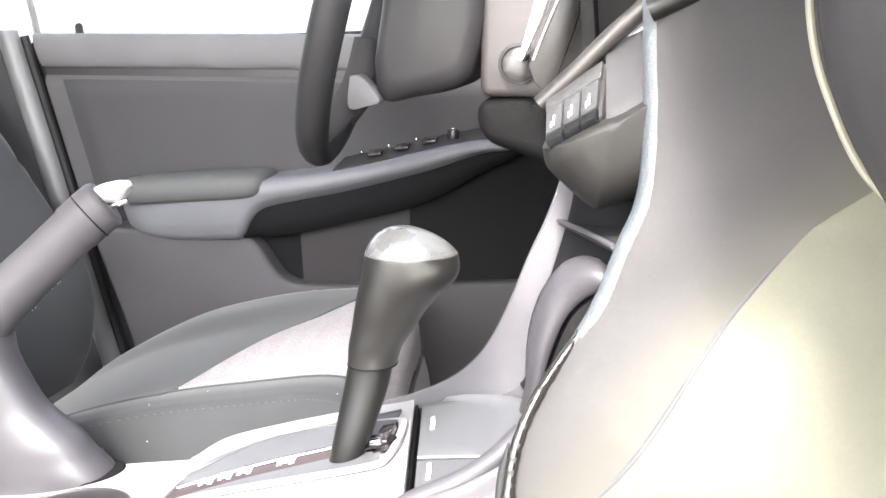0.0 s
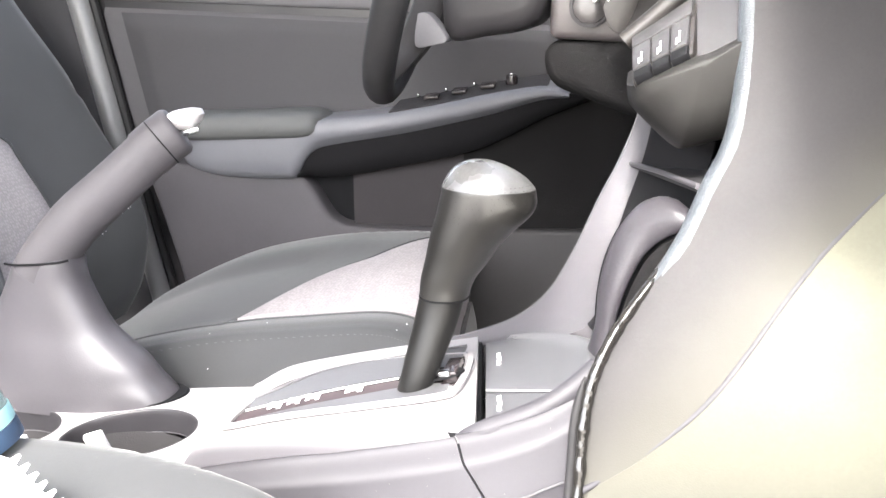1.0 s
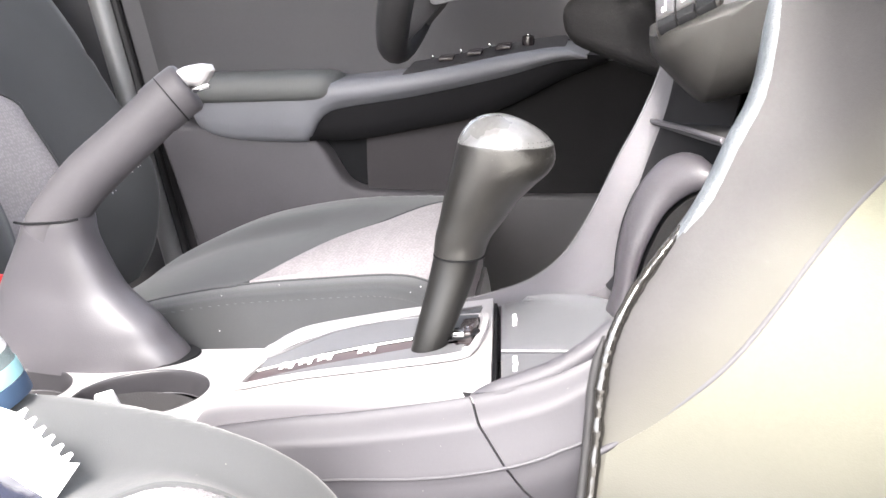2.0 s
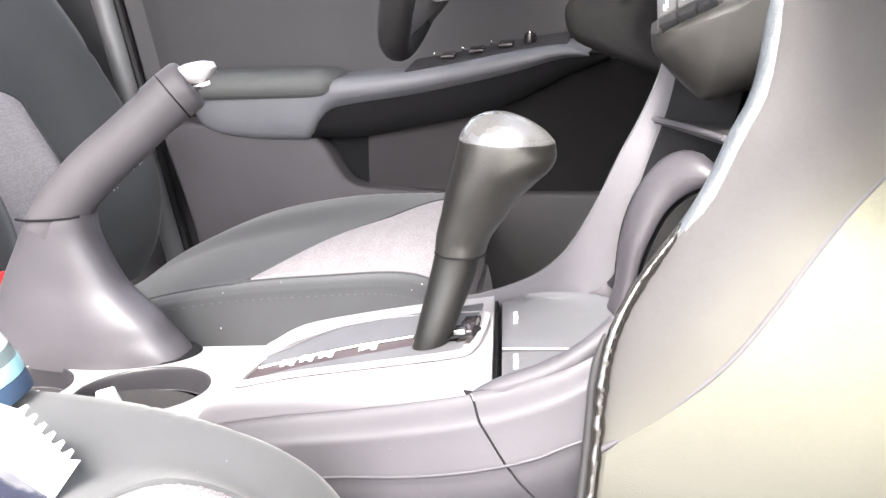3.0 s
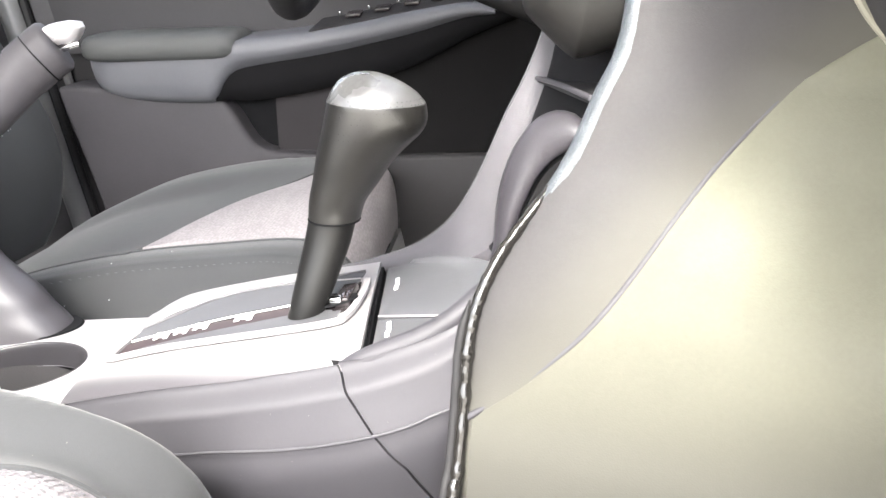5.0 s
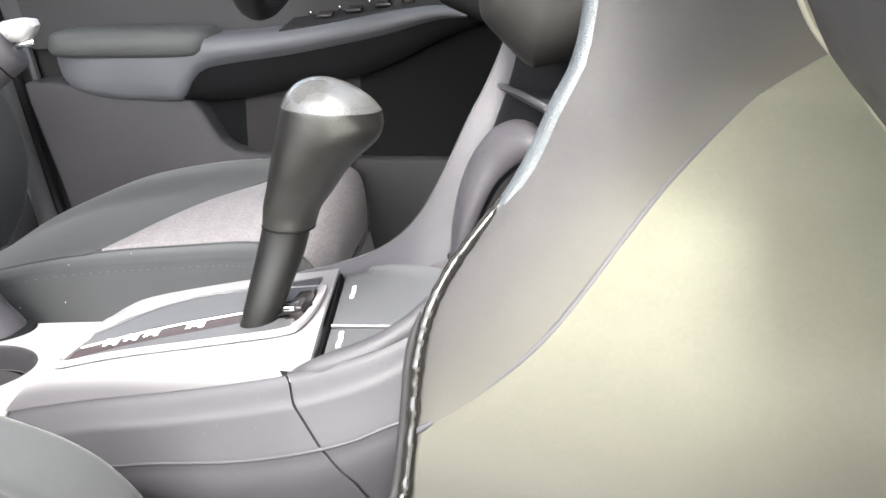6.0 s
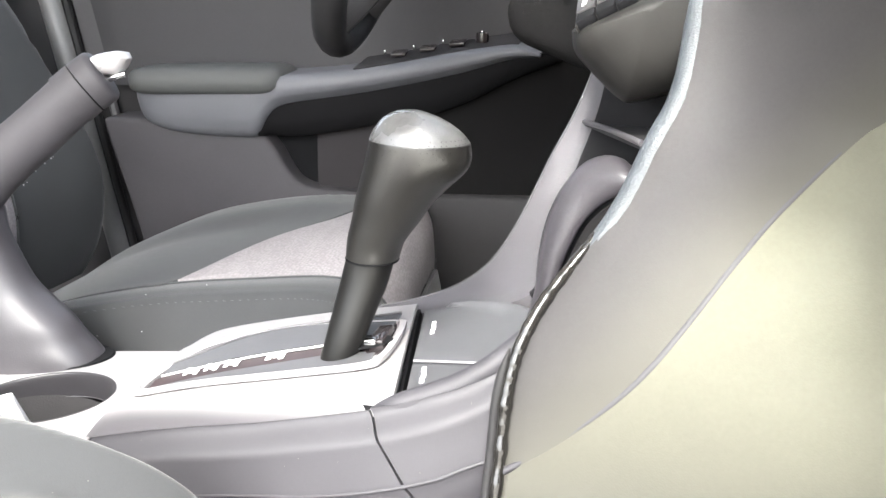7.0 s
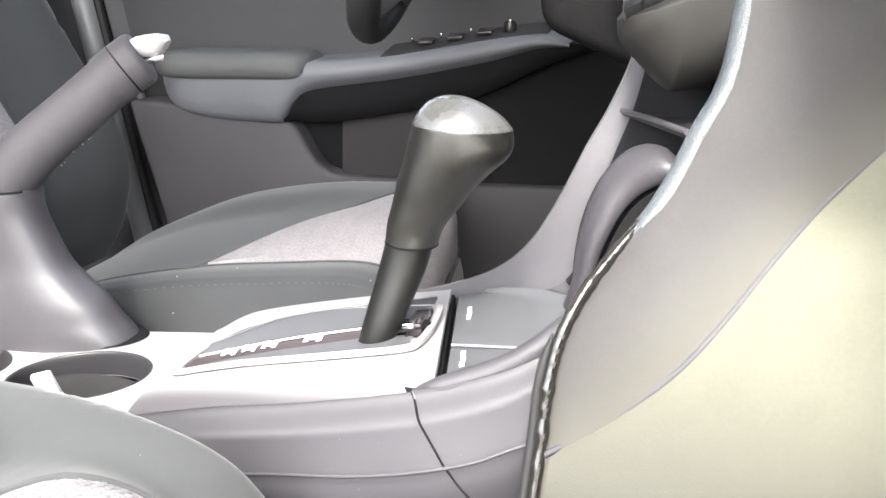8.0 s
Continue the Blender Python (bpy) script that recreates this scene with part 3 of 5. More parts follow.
# ---- centre console ----
def console():
    c = thing("center_console", "grey plastic centre console with cup holders", "console", (-0.15, 0, 0.06))

    # near top edge and far top edge of the gate plinth
    near = by([(-0.175, -0.083, 0.305), (-0.16, -0.088, 0.312), (-0.097, -0.094, 0.331), (-0.033, -0.097, 0.346), (0.04, -0.099, 0.366), (0.079, -0.096, 0.379), (0.108, -0.088, 0.391), (0.135, -0.075, 0.41)])
    far = by([(-0.19, 0.062, 0.303), (-0.172, 0.064, 0.311), (-0.155, 0.066, 0.322), (-0.135, 0.068, 0.331), (-0.093, 0.071, 0.342), (-0.034, 0.075, 0.355), (0.013, 0.082, 0.362), (0.05, 0.086, 0.37)])

    def plinth(u, v):
        x = -0.175 + 0.212 * u
        x -= 0.165 * (-0.1 + 0.18 * v) * u ** 3
        yn, zn = near(x)
        yf, zf = far(x)
        y = yn + (yf - yn) * v
        return Vector((x + 0.0, y, zn + (zf - zn) * v + 0.004 * math.sin(math.pi * v)))

    def brim(u):
        return 0.22 - 0.16 * smooth(0.15, 0.9, u)

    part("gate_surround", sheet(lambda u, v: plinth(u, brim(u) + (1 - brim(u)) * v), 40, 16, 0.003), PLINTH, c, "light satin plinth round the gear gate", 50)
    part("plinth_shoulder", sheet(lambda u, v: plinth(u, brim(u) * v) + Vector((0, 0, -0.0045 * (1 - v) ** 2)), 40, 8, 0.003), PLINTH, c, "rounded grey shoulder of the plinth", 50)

    # gear gate: rim, plate, marks
    corner = [(-0.147, -0.046), (-0.10, -0.047), (-0.03, -0.047), (0.02, -0.046), (0.031, -0.038), (0.034, -0.012), (0.031, 0.022), (0.022, 0.030), (-0.03, 0.033), (-0.09, 0.031), (-0.125, 0.024), (-0.146, 0.006), (-0.158, -0.022), (-0.158, -0.040)]

    def on(x, y, lift=0.0):
        yn, zn = near(x)
        yf, zf = far(x)
        v = (y - yn) / (yf - yn)
        return Vector((x, y, zn + (zf - zn) * v + 0.004 * math.sin(math.pi * v) + lift))

    ring = [on(x, y, 0.002) for x, y in corner]
    fn = line([tuple(p) for p in ring + ring[:1]])
    dense = [Vector(fn(k / 84)) for k in range(84)]
    bm = bmesh.new()
    mid = sum(dense, Vector()) / len(dense)
    prof = ((0.0, 0.0), (-0.0, 0.0035), (0.045, 0.0045), (0.075, 0.001), (0.085, -0.0005))
    rows = [[bm.verts.new(p + (mid - p) * k + Vector((0, 0, h))) for p in dense] for k, h in prof]
    for a, b in zip(rows, rows[1:]):
        for k in range(84):
            bm.faces.new((a[k], a[(k + 1) % 84], b[(k + 1) % 84], b[k]))
    part("gate_rim", bm, SATIN, c, "moulded rim of the gear gate")
    bm = bmesh.new()
    bm.faces.new([bm.verts.new(p + (mid - p) * 0.07 + Vector((0, 0, 0.0018))) for p in dense])
    bm.normal_update()
    bmesh.ops.triangulate(bm, faces=bm.faces)
    plt = part("gate_plate", bm, GLOSS, c, "glossy dark gear indicator plate")
    def mid_y(x):
        return -0.0275 + 0.147 * (x + 0.146)

    def far_wall(u, v):
        x = -0.142 + 0.164 * u
        return on(x, mid_y(x) + 0.0015 + (0.016 + 0.028 * smooth(-0.145, -0.08, x)) * v, 0.0042 + 0.002 * v)

    part("gate_far_wall", sheet(far_wall, 24, 4, 0.001), LIDGREY, plt, "light far wall of the gate")

    def band(u, v):
        x = -0.146 + 0.168 * u
        return on(x, mid_y(x) - 0.001 - 0.0122 * v, 0.0042 - 0.001 * v)

    part("gate_band", sheet(band, 24, 4, 0.0008), MAROON, plt, "dark reddish indicator band")
    def near_wall(u, v):
        x = -0.146 + 0.168 * u
        a = mid_y(x) - 0.0128
        return on(x, a + (-0.0435 - a) * v, 0.0034 + 0.0012 * v)

    part("gate_near_wall", sheet(near_wall, 24, 4, 0.0008), LIDGREY, plt, "light near wall of the gate")
    part("gate_edge", tube([tuple(far_wall(k / 16, 1.0) + Vector((0, 0, 0.0006))) for k in range(17)], 0.0009, 40, 6), BRAKE, plt)
    part("gate_line", tube([tuple(on(x, mid_y(x), 0.0052)) for x in (-0.142, -0.08, -0.03, 0.012)], 0.0008, 24, 6), WHITE, plt)
    part("gate_slot", tube([tuple(on(x, mid_y(x) + 0.0022, 0.005)) for x in (-0.09, -0.06, -0.03, 0.012)], 0.0007, 24, 6), BLACK, plt)
    for x, w in ((-0.117, 0.012), (-0.102, 0.011), (-0.087, 0.012), (-0.055, 0.015)):
        p = on(x, mid_y(x) - 0.0035, 0.0047)
        for k in range(3):
            part("mark_bar", box((p.x + (k - 1) * w * 0.33, p.y + 0.0012 * (k % 2), p.z + (k - 1) * w * 0.07), (w * 0.27, 0.0115 - 0.003 * (k % 2), 0.0005), turn(0, -12, 9)), WHITE, plt)
    hole = [[on(0.005 + 0.026 * m * math.cos(q), mid_y(0.001) - 0.007 + 0.0115 * m * math.sin(q), 0.0074 + dz) for q in (2 * math.pi * k / 32 for k in range(32))] for m, dz in ((1.0, -0.001), (0.97, 0.0003), (0.1, 0.0))]
    part("lever_slot", loft(hole), BLACK, plt, "black slot under the lever")
    # release window by the lever
    part("release_block", box(tuple(on(0.020, -0.005, 0.006)), (0.012, 0.03, 0.008), turn(0, -12, 0), 0.002), GLOSS, plt)
    part("release_chrome", box(tuple(on(0.016, -0.018, 0.009)), (0.01, 0.008, 0.006), turn(0, -12, 0), 0.002), CHROME, plt)

    # cup holder deck with two open holes
    def deck_piece(x0, x1, cx, cy, rx, ry, z_of):
        n = 48
        bm = bmesh.new()
        y0, y1 = -0.0805, 0.075
        outer, lip = [], []
        for k in range(n):
            q = 2 * math.pi * k / n
            c_, s_ = math.cos(q), math.sin(q)
            f = 1 / max(abs(c_), abs(s_))
            ox = (x1 if c_ > 0 else x0) if abs(c_) >= abs(s_) else cx + c_ * f * ((x1 - cx) if c_ > 0 else (cx - x0))
            oy = (y1 if s_ > 0 else y0) if abs(s_) >= abs(c_) else cy + s_ * f * ((y1 - cy) if s_ > 0 else (cy - y0))
            outer.append(bm.verts.new((ox, oy, z_of(ox))))
            lip.append(bm.verts.new((cx + rx * 1.08 * c_, cy + ry * 1.08 * s_, z_of(cx + rx * 1.08 * c_))))
        for k in range(n):
            bm.faces.new((outer[k], outer[(k + 1) % n], lip[(k + 1) % n], lip[k]))
        return bm

    z_of = lambda x: 0.3025 + (x + 0.17) * 0.12 if x > -0.33 else 0.2833 + (x + 0.33) * 0.05
    part("cup_holder", deck_piece(-0.318, -0.172, -0.257, -0.0145, 0.056, 0.042, z_of), SATIN, c, "open oval cup holder", 35)
    part("cup_holder", deck_piece(-0.50, -0.3185, -0.380, -0.010, 0.045, 0.036, z_of), SATIN, c, "open oval cup holder", 35)
    for cx, rx in ((-0.257, 0.056), (-0.380, 0.045)):
        rows = []
        for m, dz in ((0.998, -0.0205), (0.95, -0.03), (0.88, -0.06), (0.5, -0.062), (0.02, -0.062)):
            rows.append([Vector((cx + rx * m * math.cos(q), (-0.0145 if cx > -0.3 else -0.010) + (0.042 if cx > -0.3 else 0.036) * m * math.sin(q), z_of(cx) + dz)) for q in (2 * math.pi * k / 40 for k in range(40))])
        part("cup_well", loft(rows, False), DARK, c, "dark deep cup well")
    for cx, cy, rx, ry in ((-0.257, -0.0145, 0.056, 0.042), (-0.380, -0.010, 0.045, 0.036)):
        rows = [[Vector((cx + rx * m * math.cos(q), cy + ry * m * math.sin(q), z_of(cx + rx * m * math.cos(q)) + dz)) for q in (2 * math.pi * k / 48 for k in range(48))] for m, dz in ((1.085, 0.0006), (1.07, 0.0006), (1.05, -0.001), (1.035, -0.005), (1.02, -0.012), (1.01, -0.021))]
        part("cup_lip", loft(rows, False), CUP, c, "dark lilac-grey lip of the cup holder", 80)
        part("cup_line", tube([(cx + rx * 1.0 * math.cos(q), cy + ry * 1.0 * math.sin(q), z_of(cx + rx * math.cos(q)) - 0.0205) for q in (math.pi * (0.12 + 0.76 * k / 16) for k in range(17))], 0.0004, 40, 6), BRAKE, c)
    part("cup_grip", box((-0.279, -0.020, 0.274), (0.016, 0.006, 0.050), turn(20, -12, 25), 0.002), WHITE, c, "white sprung cup grip")
    part("cup_grip", box((-0.350, -0.024, 0.272), (0.012, 0.006, 0.03), turn(20, -12, 25), 0.002), WHITE, c, "white sprung cup grip")
    # passenger side of the console, rear and front piece with a slanting joint
    def joint(z):
        return 0.040 + 0.76 * min(0.367 - z, 0.062) + 0.42 * max(0.305 - z, 0.0)

    crease_at = by([(-0.6, 0.25), (-0.2, 0.278), (-0.034, 0.306), (0.019, 0.3165), (0.062, 0.3285), (0.089, 0.3375), (0.123, 0.351), (0.32, 0.42)])

    def flank_y(x, z, ytop, ztop):
        d = ztop - z
        crease = crease_at(x)[0]
        out = 0.013 * smooth(0, 0.016, d) + 0.013 * smooth(0.0, 0.068, d)
        return ytop - out + 0.030 * smooth(crease + 0.001, crease - 0.13, z) + 0.0016 * smooth(crease + 0.0005, crease - 0.006, z)

    def top_at(x):
        if x < -0.175:
            return -0.083, z_of(x)
        return near(min(x, 0.135))

    def rear(u, v):
        s = v * v * 0.5 + v * 0.5
        x = -0.1
        for _ in range(6):
            yt, zt = top_at(x)
            z = zt * (1 - s) + 0.09 * s
            x = -0.5 + (joint(z) - 0.0010 + 0.5) * u
        return Vector((x, flank_y(x, z, yt, zt), z))

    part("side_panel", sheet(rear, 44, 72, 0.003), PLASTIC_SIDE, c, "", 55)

    def front(u, v):
        s = v * v * 0.5 + v * 0.5
        z = 0.09
        x = 0.1
        for _ in range(3):
            yt, zt = top_at(x)
            z = zt * (1 - s) + 0.09 * s
            x0 = joint(z) + 0.0010
            x = x0 + (0.30 - x0) * u
        yt, zt = top_at(x)
        return Vector((x, flank_y(x, z, yt, zt), z))

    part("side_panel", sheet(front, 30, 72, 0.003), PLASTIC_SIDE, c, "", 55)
    part("side_bead", tube([(x, flank_y(x, crease_at(x)[0], *top_at(x)) + 0.0005, crease_at(x)[0]) for x in [-0.24 + 0.0122 * k for k in range(30)]], 0.0013, 90, 10, taper=lambda t: 0.6 + 0.4 * smooth(0, 0.5, t)), PLASTIC_SIDE, c, "thin pale raised line along the console side", 70)
    # white rear skirt below the cup deck, with a slanting front edge
    def rear_skirt(u, v):
        x1 = -0.162 - 0.06 * v
        x = -0.5 + (x1 + 0.5) * u
        yt, zt = top_at(x)
        z = zt + 0.0015 - 0.075 * v
        return Vector((x, flank_y(x, min(z, zt), yt, zt) - 0.0018, z))

    part("deck_skirt", sheet(rear_skirt, 30, 14, 0.0015), SATIN, c, "light skirt below the cup deck", 50)
    def backing(u, v):
        z = 0.3665 - 0.27 * v
        x = joint(z)
        return Vector((x - 0.006 + 0.012 * u, flank_y(x, z, *top_at(x)) + 0.0050, z))

    part("joint_backing", sheet(backing, 2, 140, 0.001), BLACK, c)
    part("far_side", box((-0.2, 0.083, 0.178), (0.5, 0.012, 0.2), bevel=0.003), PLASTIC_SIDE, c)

    rnd = random.Random(12)
    bm = bmesh.new()
    for k in range(40):
        x, d = rnd.uniform(-0.16, 0.13), rnd.uniform(0.004, 0.09)
        yt, zt = top_at(x)
        bmesh.ops.create_icosphere(bm, subdivisions=1, radius=rnd.uniform(0.0001, 0.00024), matrix=Matrix.Translation((x, flank_y(x, zt - d, yt, zt) - 0.0001, zt - d)))
    tagged(part("dust", bm, PIPING, c, "fine pale dust specks"), kind="stuff")

    # tray lids ahead of the gate
    def lid(near_one):
        def f(u, v):
            y = -0.095 + 0.07 * v if near_one else -0.03 + 0.103 * v
            for _ in range(3):
                x0 = 0.0445 - 0.165 * y
                x1 = 0.126 - (0.062 * ((y - 0.02) / 0.05) ** 2 if y > 0.02 else 0.0)
                x = x0 + (x1 - x0) * u
                cut = -0.030 - 0.37 * (x - 0.047)
                lo = near(min(x, 0.13))[0] + 0.006
                y = lo + (cut - 0.0007 - lo) * v if near_one else cut + 0.0007 + (0.073 - cut) * v
            e = 0.002 * (smooth(0, 0.05, min(u, 1 - u)) * smooth(0, 0.05, min(v, 1 - v)) - 1)
            return Vector((x, y, 0.3665 + (x - 0.04) * 0.26 + 0.004 * smooth(0.7, 1, u) + e))

        return part("tray_lid", sheet(f, 24, 16, 0.004), LIDGREY, c, "grey lid with a printed mark", 50)

    for near_one in (True, False):
        l = lid(near_one)
        y = -0.058 if near_one else 0.026
        for k in range(3):
            yy = y - 0.009 + 0.008 * k
            part("mark_bar", box((0.0545 - 0.155 * yy + 0.0005 * (k % 2), yy, 0.3715 - 0.04 * yy), (0.003, 0.0068, 0.001), turn(0, -15, 9)), WHITE, l)
    # highlight where the two lids meet, added as a bright thin tube
    part("seam_highlight", tube([(x, -0.030 - 0.37 * (x - 0.047), 0.3668 + (x - 0.04) * 0.26) for x in (0.050, 0.07, 0.09, 0.112)], 0.0008, 16, 6), SATIN, c)
    part("tray_gap", box((0.0405, 0.0, 0.3605), (0.0026, 0.15, 0.006), turn(0, -14, 9.4)), BLACK, c)

    # edge trim from the plinth to the stack
    part("tray_edge", tube([(0.028, -0.090, 0.3540), (0.040, -0.0915, 0.3610), (0.06, -0.092, 0.3700), (0.09, -0.085, 0.382), (0.112, -0.074, 0.394), (0.13, -0.066, 0.41)], 0.0075, 24, 10, taper=lambda s: 0.05 + 0.95 * smooth(0, 0.45, s)), PLASTIC_SIDE, c)

    # driver-side wing sweeping up to the stack
    W = line([(-0.02, 0.100, 0.350), (0.012, 0.108, 0.357), (0.05, 0.114, 0.372), (0.078, 0.119, 0.396), (0.099, 0.124, 0.433), (0.119, 0.129, 0.481), (0.134, 0.134, 0.513), (0.147, 0.139, 0.551), (0.155, 0.142, 0.60)])
    I = line([(-0.02, 0.082, 0.349), (0.02, 0.080, 0.356), (0.06, 0.070, 0.370), (0.100, 0.055, 0.383), (0.124, 0.05, 0.404), (0.131, 0.080, 0.440), (0.1425, 0.108, 0.478), (0.157, 0.116, 0.53), (0.165, 0.118, 0.60)])
    rings = []
    for i in range(49):
        s = i / 48
        w, n = Vector(W(s)), Vector(I(s))
        m = (w + n) / 2 + Vector((0.006, 0, -0.006)) * math.sin(math.pi * s)
        rings.append([w + Vector((0, 0.003, -0.001)), w, w + (n - w) * 0.06 + Vector((0, 0, -0.0005)), w + (m - w) * 0.5, m, n + (m - n) * 0.5, n, n + Vector((0.02, 0, -0.03)), w + Vector((0.03, 0.006, -0.06))])
    part("console_wing", loft(rings), PLASTIC, c, "curved side wing of the console", 50)
    part("wing_edge", tube([tuple(Vector(W(k / 24)) + Vector((0, -0.0003, 0.0002))) for k in range(1, 25)], 0.0006, 60, 6), LIDGREY, c)

    def bin_wall(u, v):
        n = Vector(I(0.46 + 0.54 * v))
        return n + Vector((0.045 * u ** 1.3, -0.060 * u ** 0.8, 0.004 * u)) + Vector((0.0005, 0.0, -0.0005))

    part("bin_wall", sheet(bin_wall, 16, 30, 0.002), HOLLOW_SHADE, c, "inner wall of the bin, shade put into its colour", 60)
    part("wing_slot", tube([tuple(bin_wall(0.10 + 0.03 * k, 0.16 + 0.075 * k) + Vector((-0.0006, -0.0006, 0))) for k in range(3)], 0.0009, 12, 6), BLACK, c)

    slot = [[Vector((-0.300 + 0.056 * m * math.cos(q), 0.061 + 0.030 * m * math.sin(q), z_of(-0.300 + 0.056 * m * math.cos(q)) + dz)) for q in (2 * math.pi * k / 40 for k in range(40))] for m, dz in ((1.04, 0.0004), (1.0, 0.0016), (0.97, 0.0012), (0.2, 0.0012))]
    part("brake_slot", loft(slot), BLACK, c, "dark slot round the brake lever")

    # storage bin: back, ledge, rounded door
    part("bin_back", box((0.235, 0.07, 0.46), (0.02, 0.13, 0.2), turn(0, 8, 0)), DARK, c)

    def ledge(u, v):
        return Vector((0.141 + 0.047 * v + 0.06 * u, 0.137 - 0.165 * v, 0.511 + 0.014 * v + 0.006 * u))

    part("bin_ledge", sheet(ledge, 6, 10, 0.004), RECESS, c, "thin dark shelf in the open bin")
    # lit front edge of the shelf, painted as a lighter strip
    part("ledge_lip", tube([(0.142, 0.135, 0.510), (0.166, 0.055, 0.518), (0.187, -0.026, 0.525)], 0.0021, 16, 10), BRAKE, c, "front edge of the shelf, its lit line put into a lighter colour")

    lft = line([(0.122, 0.034, 0.375), (0.128, 0.033, 0.395), (0.128, 0.032, 0.422), (0.131, 0.031, 0.449), (0.139, 0.030, 0.474), (0.151, 0.029, 0.493), (0.163, 0.029, 0.501), (0.180, 0.027, 0.505)])
    rgt = line([(0.134, -0.008, 0.385), (0.1375, -0.003, 0.412), (0.142, -0.002, 0.437), (0.152, 0.0, 0.463), (0.161, 0.0, 0.476), (0.171, -0.004, 0.485), (0.182, -0.009, 0.491), (0.196, -0.012, 0.494)])

    def lid_side(u, v):
        return Vector(rgt(v)) + Vector((0.003 + 0.07 * u, -0.004 * u, -0.002 - 0.01 * u))

    # shadow between the lid and the stack edge, put into this side's colour
    part("bin_door_side", sheet(lid_side, 6, 24, 0.002), CARPET_SHADE, c, "side of the rounded bin lid, its shadow put into the colour")
    rings = []
    for i in range(29):
        a, b = Vector(lft(i / 28)), Vector(rgt(i / 28))
        end = math.sqrt(max(1 - max((i / 28 - 0.88) / 0.12, 0) ** 2, 0.0004))
        m, h = (a + b) / 2, (a - b) / 2 * end
        out = Vector((-0.45, -0.35, 0.6)).normalized() * 0.014 * end
        rings.append([m + h * math.cos(q) + out * (math.sin(q) if q <= math.pi else 0.35 * math.sin(q)) for q in (2 * math.pi * k / 28 for k in range(28))])
    part("bin_door", loft(rings), BINLID, c, "rounded lid inside the bin", 70)
    part("bin_gap", tube([tuple(Vector(lft(k / 12)) + Vector((-0.003, -0.001, 0.001))) for k in range(11)], 0.0019, 30, 8), BLACK, c)
    return c


console()


# ---- gear lever ----
def gear_lever():
    g = thing("gear_lever", "black leather automatic gear lever with worn knob", "gear lever", (-0.012, 0, 0.345))

    def rings_of(rows):
        rings = []
        for x, z, a, b, t in rows:
            # centre, half width along the car, half width across, lean of the ring
            ring = []
            for k in range(28):
                q = 2 * math.pi * k / 28
                ring.append(Vector((x + a * math.cos(q) * math.cos(t), b * math.sin(q) - 0.022 * smooth(0.44, 0.35, z), z + a * math.cos(q) * math.sin(t))))
            rings.append(ring)
        return rings

    def dense(keys, n):
        fn = line(keys)
        return [fn(k / n) for k in range(n + 1)]

    shaft = dense([(-0.0165, 0.325, 0.0104, 0.0110, 0), (-0.0115, 0.345, 0.0115, 0.0118, 0), (-0.0045, 0.367, 0.0133, 0.0128, 0), (0.0018, 0.39, 0.0151, 0.0140, 0), (0.0075, 0.412, 0.0167, 0.0152, 0), (0.0115, 0.433, 0.0171, 0.0158, 0)], 18)
    part("shaft", loft(rings_of(shaft)), SHAFT, g, "smooth dark lever sleeve")
    grip = dense([(0.0122, 0.4285, 0.0178, 0.0165, 0), (0.0124, 0.4305, 0.0187, 0.0172, 0), (0.0150, 0.443, 0.0203, 0.018, 0), (0.0215, 0.457, 0.0235, 0.019, 0), (0.0275, 0.471, 0.0268, 0.0205, 0), (0.0343, 0.483, 0.0308, 0.022, 0), (0.0408, 0.493, 0.0345, 0.0235, 0), (0.0440, 0.502, 0.0357, 0.0242, 0), (0.0447, 0.511, 0.0343, 0.0242, 0), (0.0445, 0.5135, 0.0336, 0.0238, 0)], 44)
    part("grip", loft(rings_of(grip)), LEATHER, g, "worn dimpled leather grip", 60)
    cap = dense([(0.0445, 0.5132, 0.0339, 0.0240, 0), (0.0433, 0.519, 0.0300, 0.0218, 0), (0.0418, 0.5235, 0.0255, 0.0190, 0), (0.0400, 0.5275, 0.0200, 0.0152, 0), (0.0388, 0.5305, 0.0138, 0.0108, 0), (0.0382, 0.5325, 0.0075, 0.006, 0), (0.0380, 0.533, 0.0005, 0.0005, 0)], 30)
    part("knob_cap", loft(rings_of(cap)), CAP, g, "worn rounded knob top, sun glare put into its pale colour", 60)
    # rows of small dimples over the top of the grip
    rnd = random.Random(3)
    rows = grip[28:44:2] + cap[1:4:2]
    bm = bmesh.new()
    for i, (x, z, ha, hb, t) in enumerate(rows):
        for k in range(26):
            if rnd.random() < 0.35 + 0.3 * (k < 10):
                continue
            q = math.pi + math.pi * (k + 0.5 * (i % 2) + rnd.uniform(-0.1, 0.1)) / 26
            p = Vector((x + ha * math.cos(q), hb * math.sin(q), z))
            o = Vector((math.cos(q) / ha, math.sin(q) / hb, 0)).normalized()
            bmesh.ops.create_icosphere(bm, subdivisions=1, radius=0.00045, matrix=Matrix.Translation(p - o * 0.00025))
    tagged(part("dimple", bm, SHAFT, g), kind="stuff")
    part("grip_seam", tube([(0.0123 - 0.0184 * math.cos(q), -0.0170 * math.sin(q) - 0.0012, 0.4292) for q in (2 * math.pi * k / 16 for k in range(17))], 0.0007, 32, 6), BLACK, g)


gear_lever()


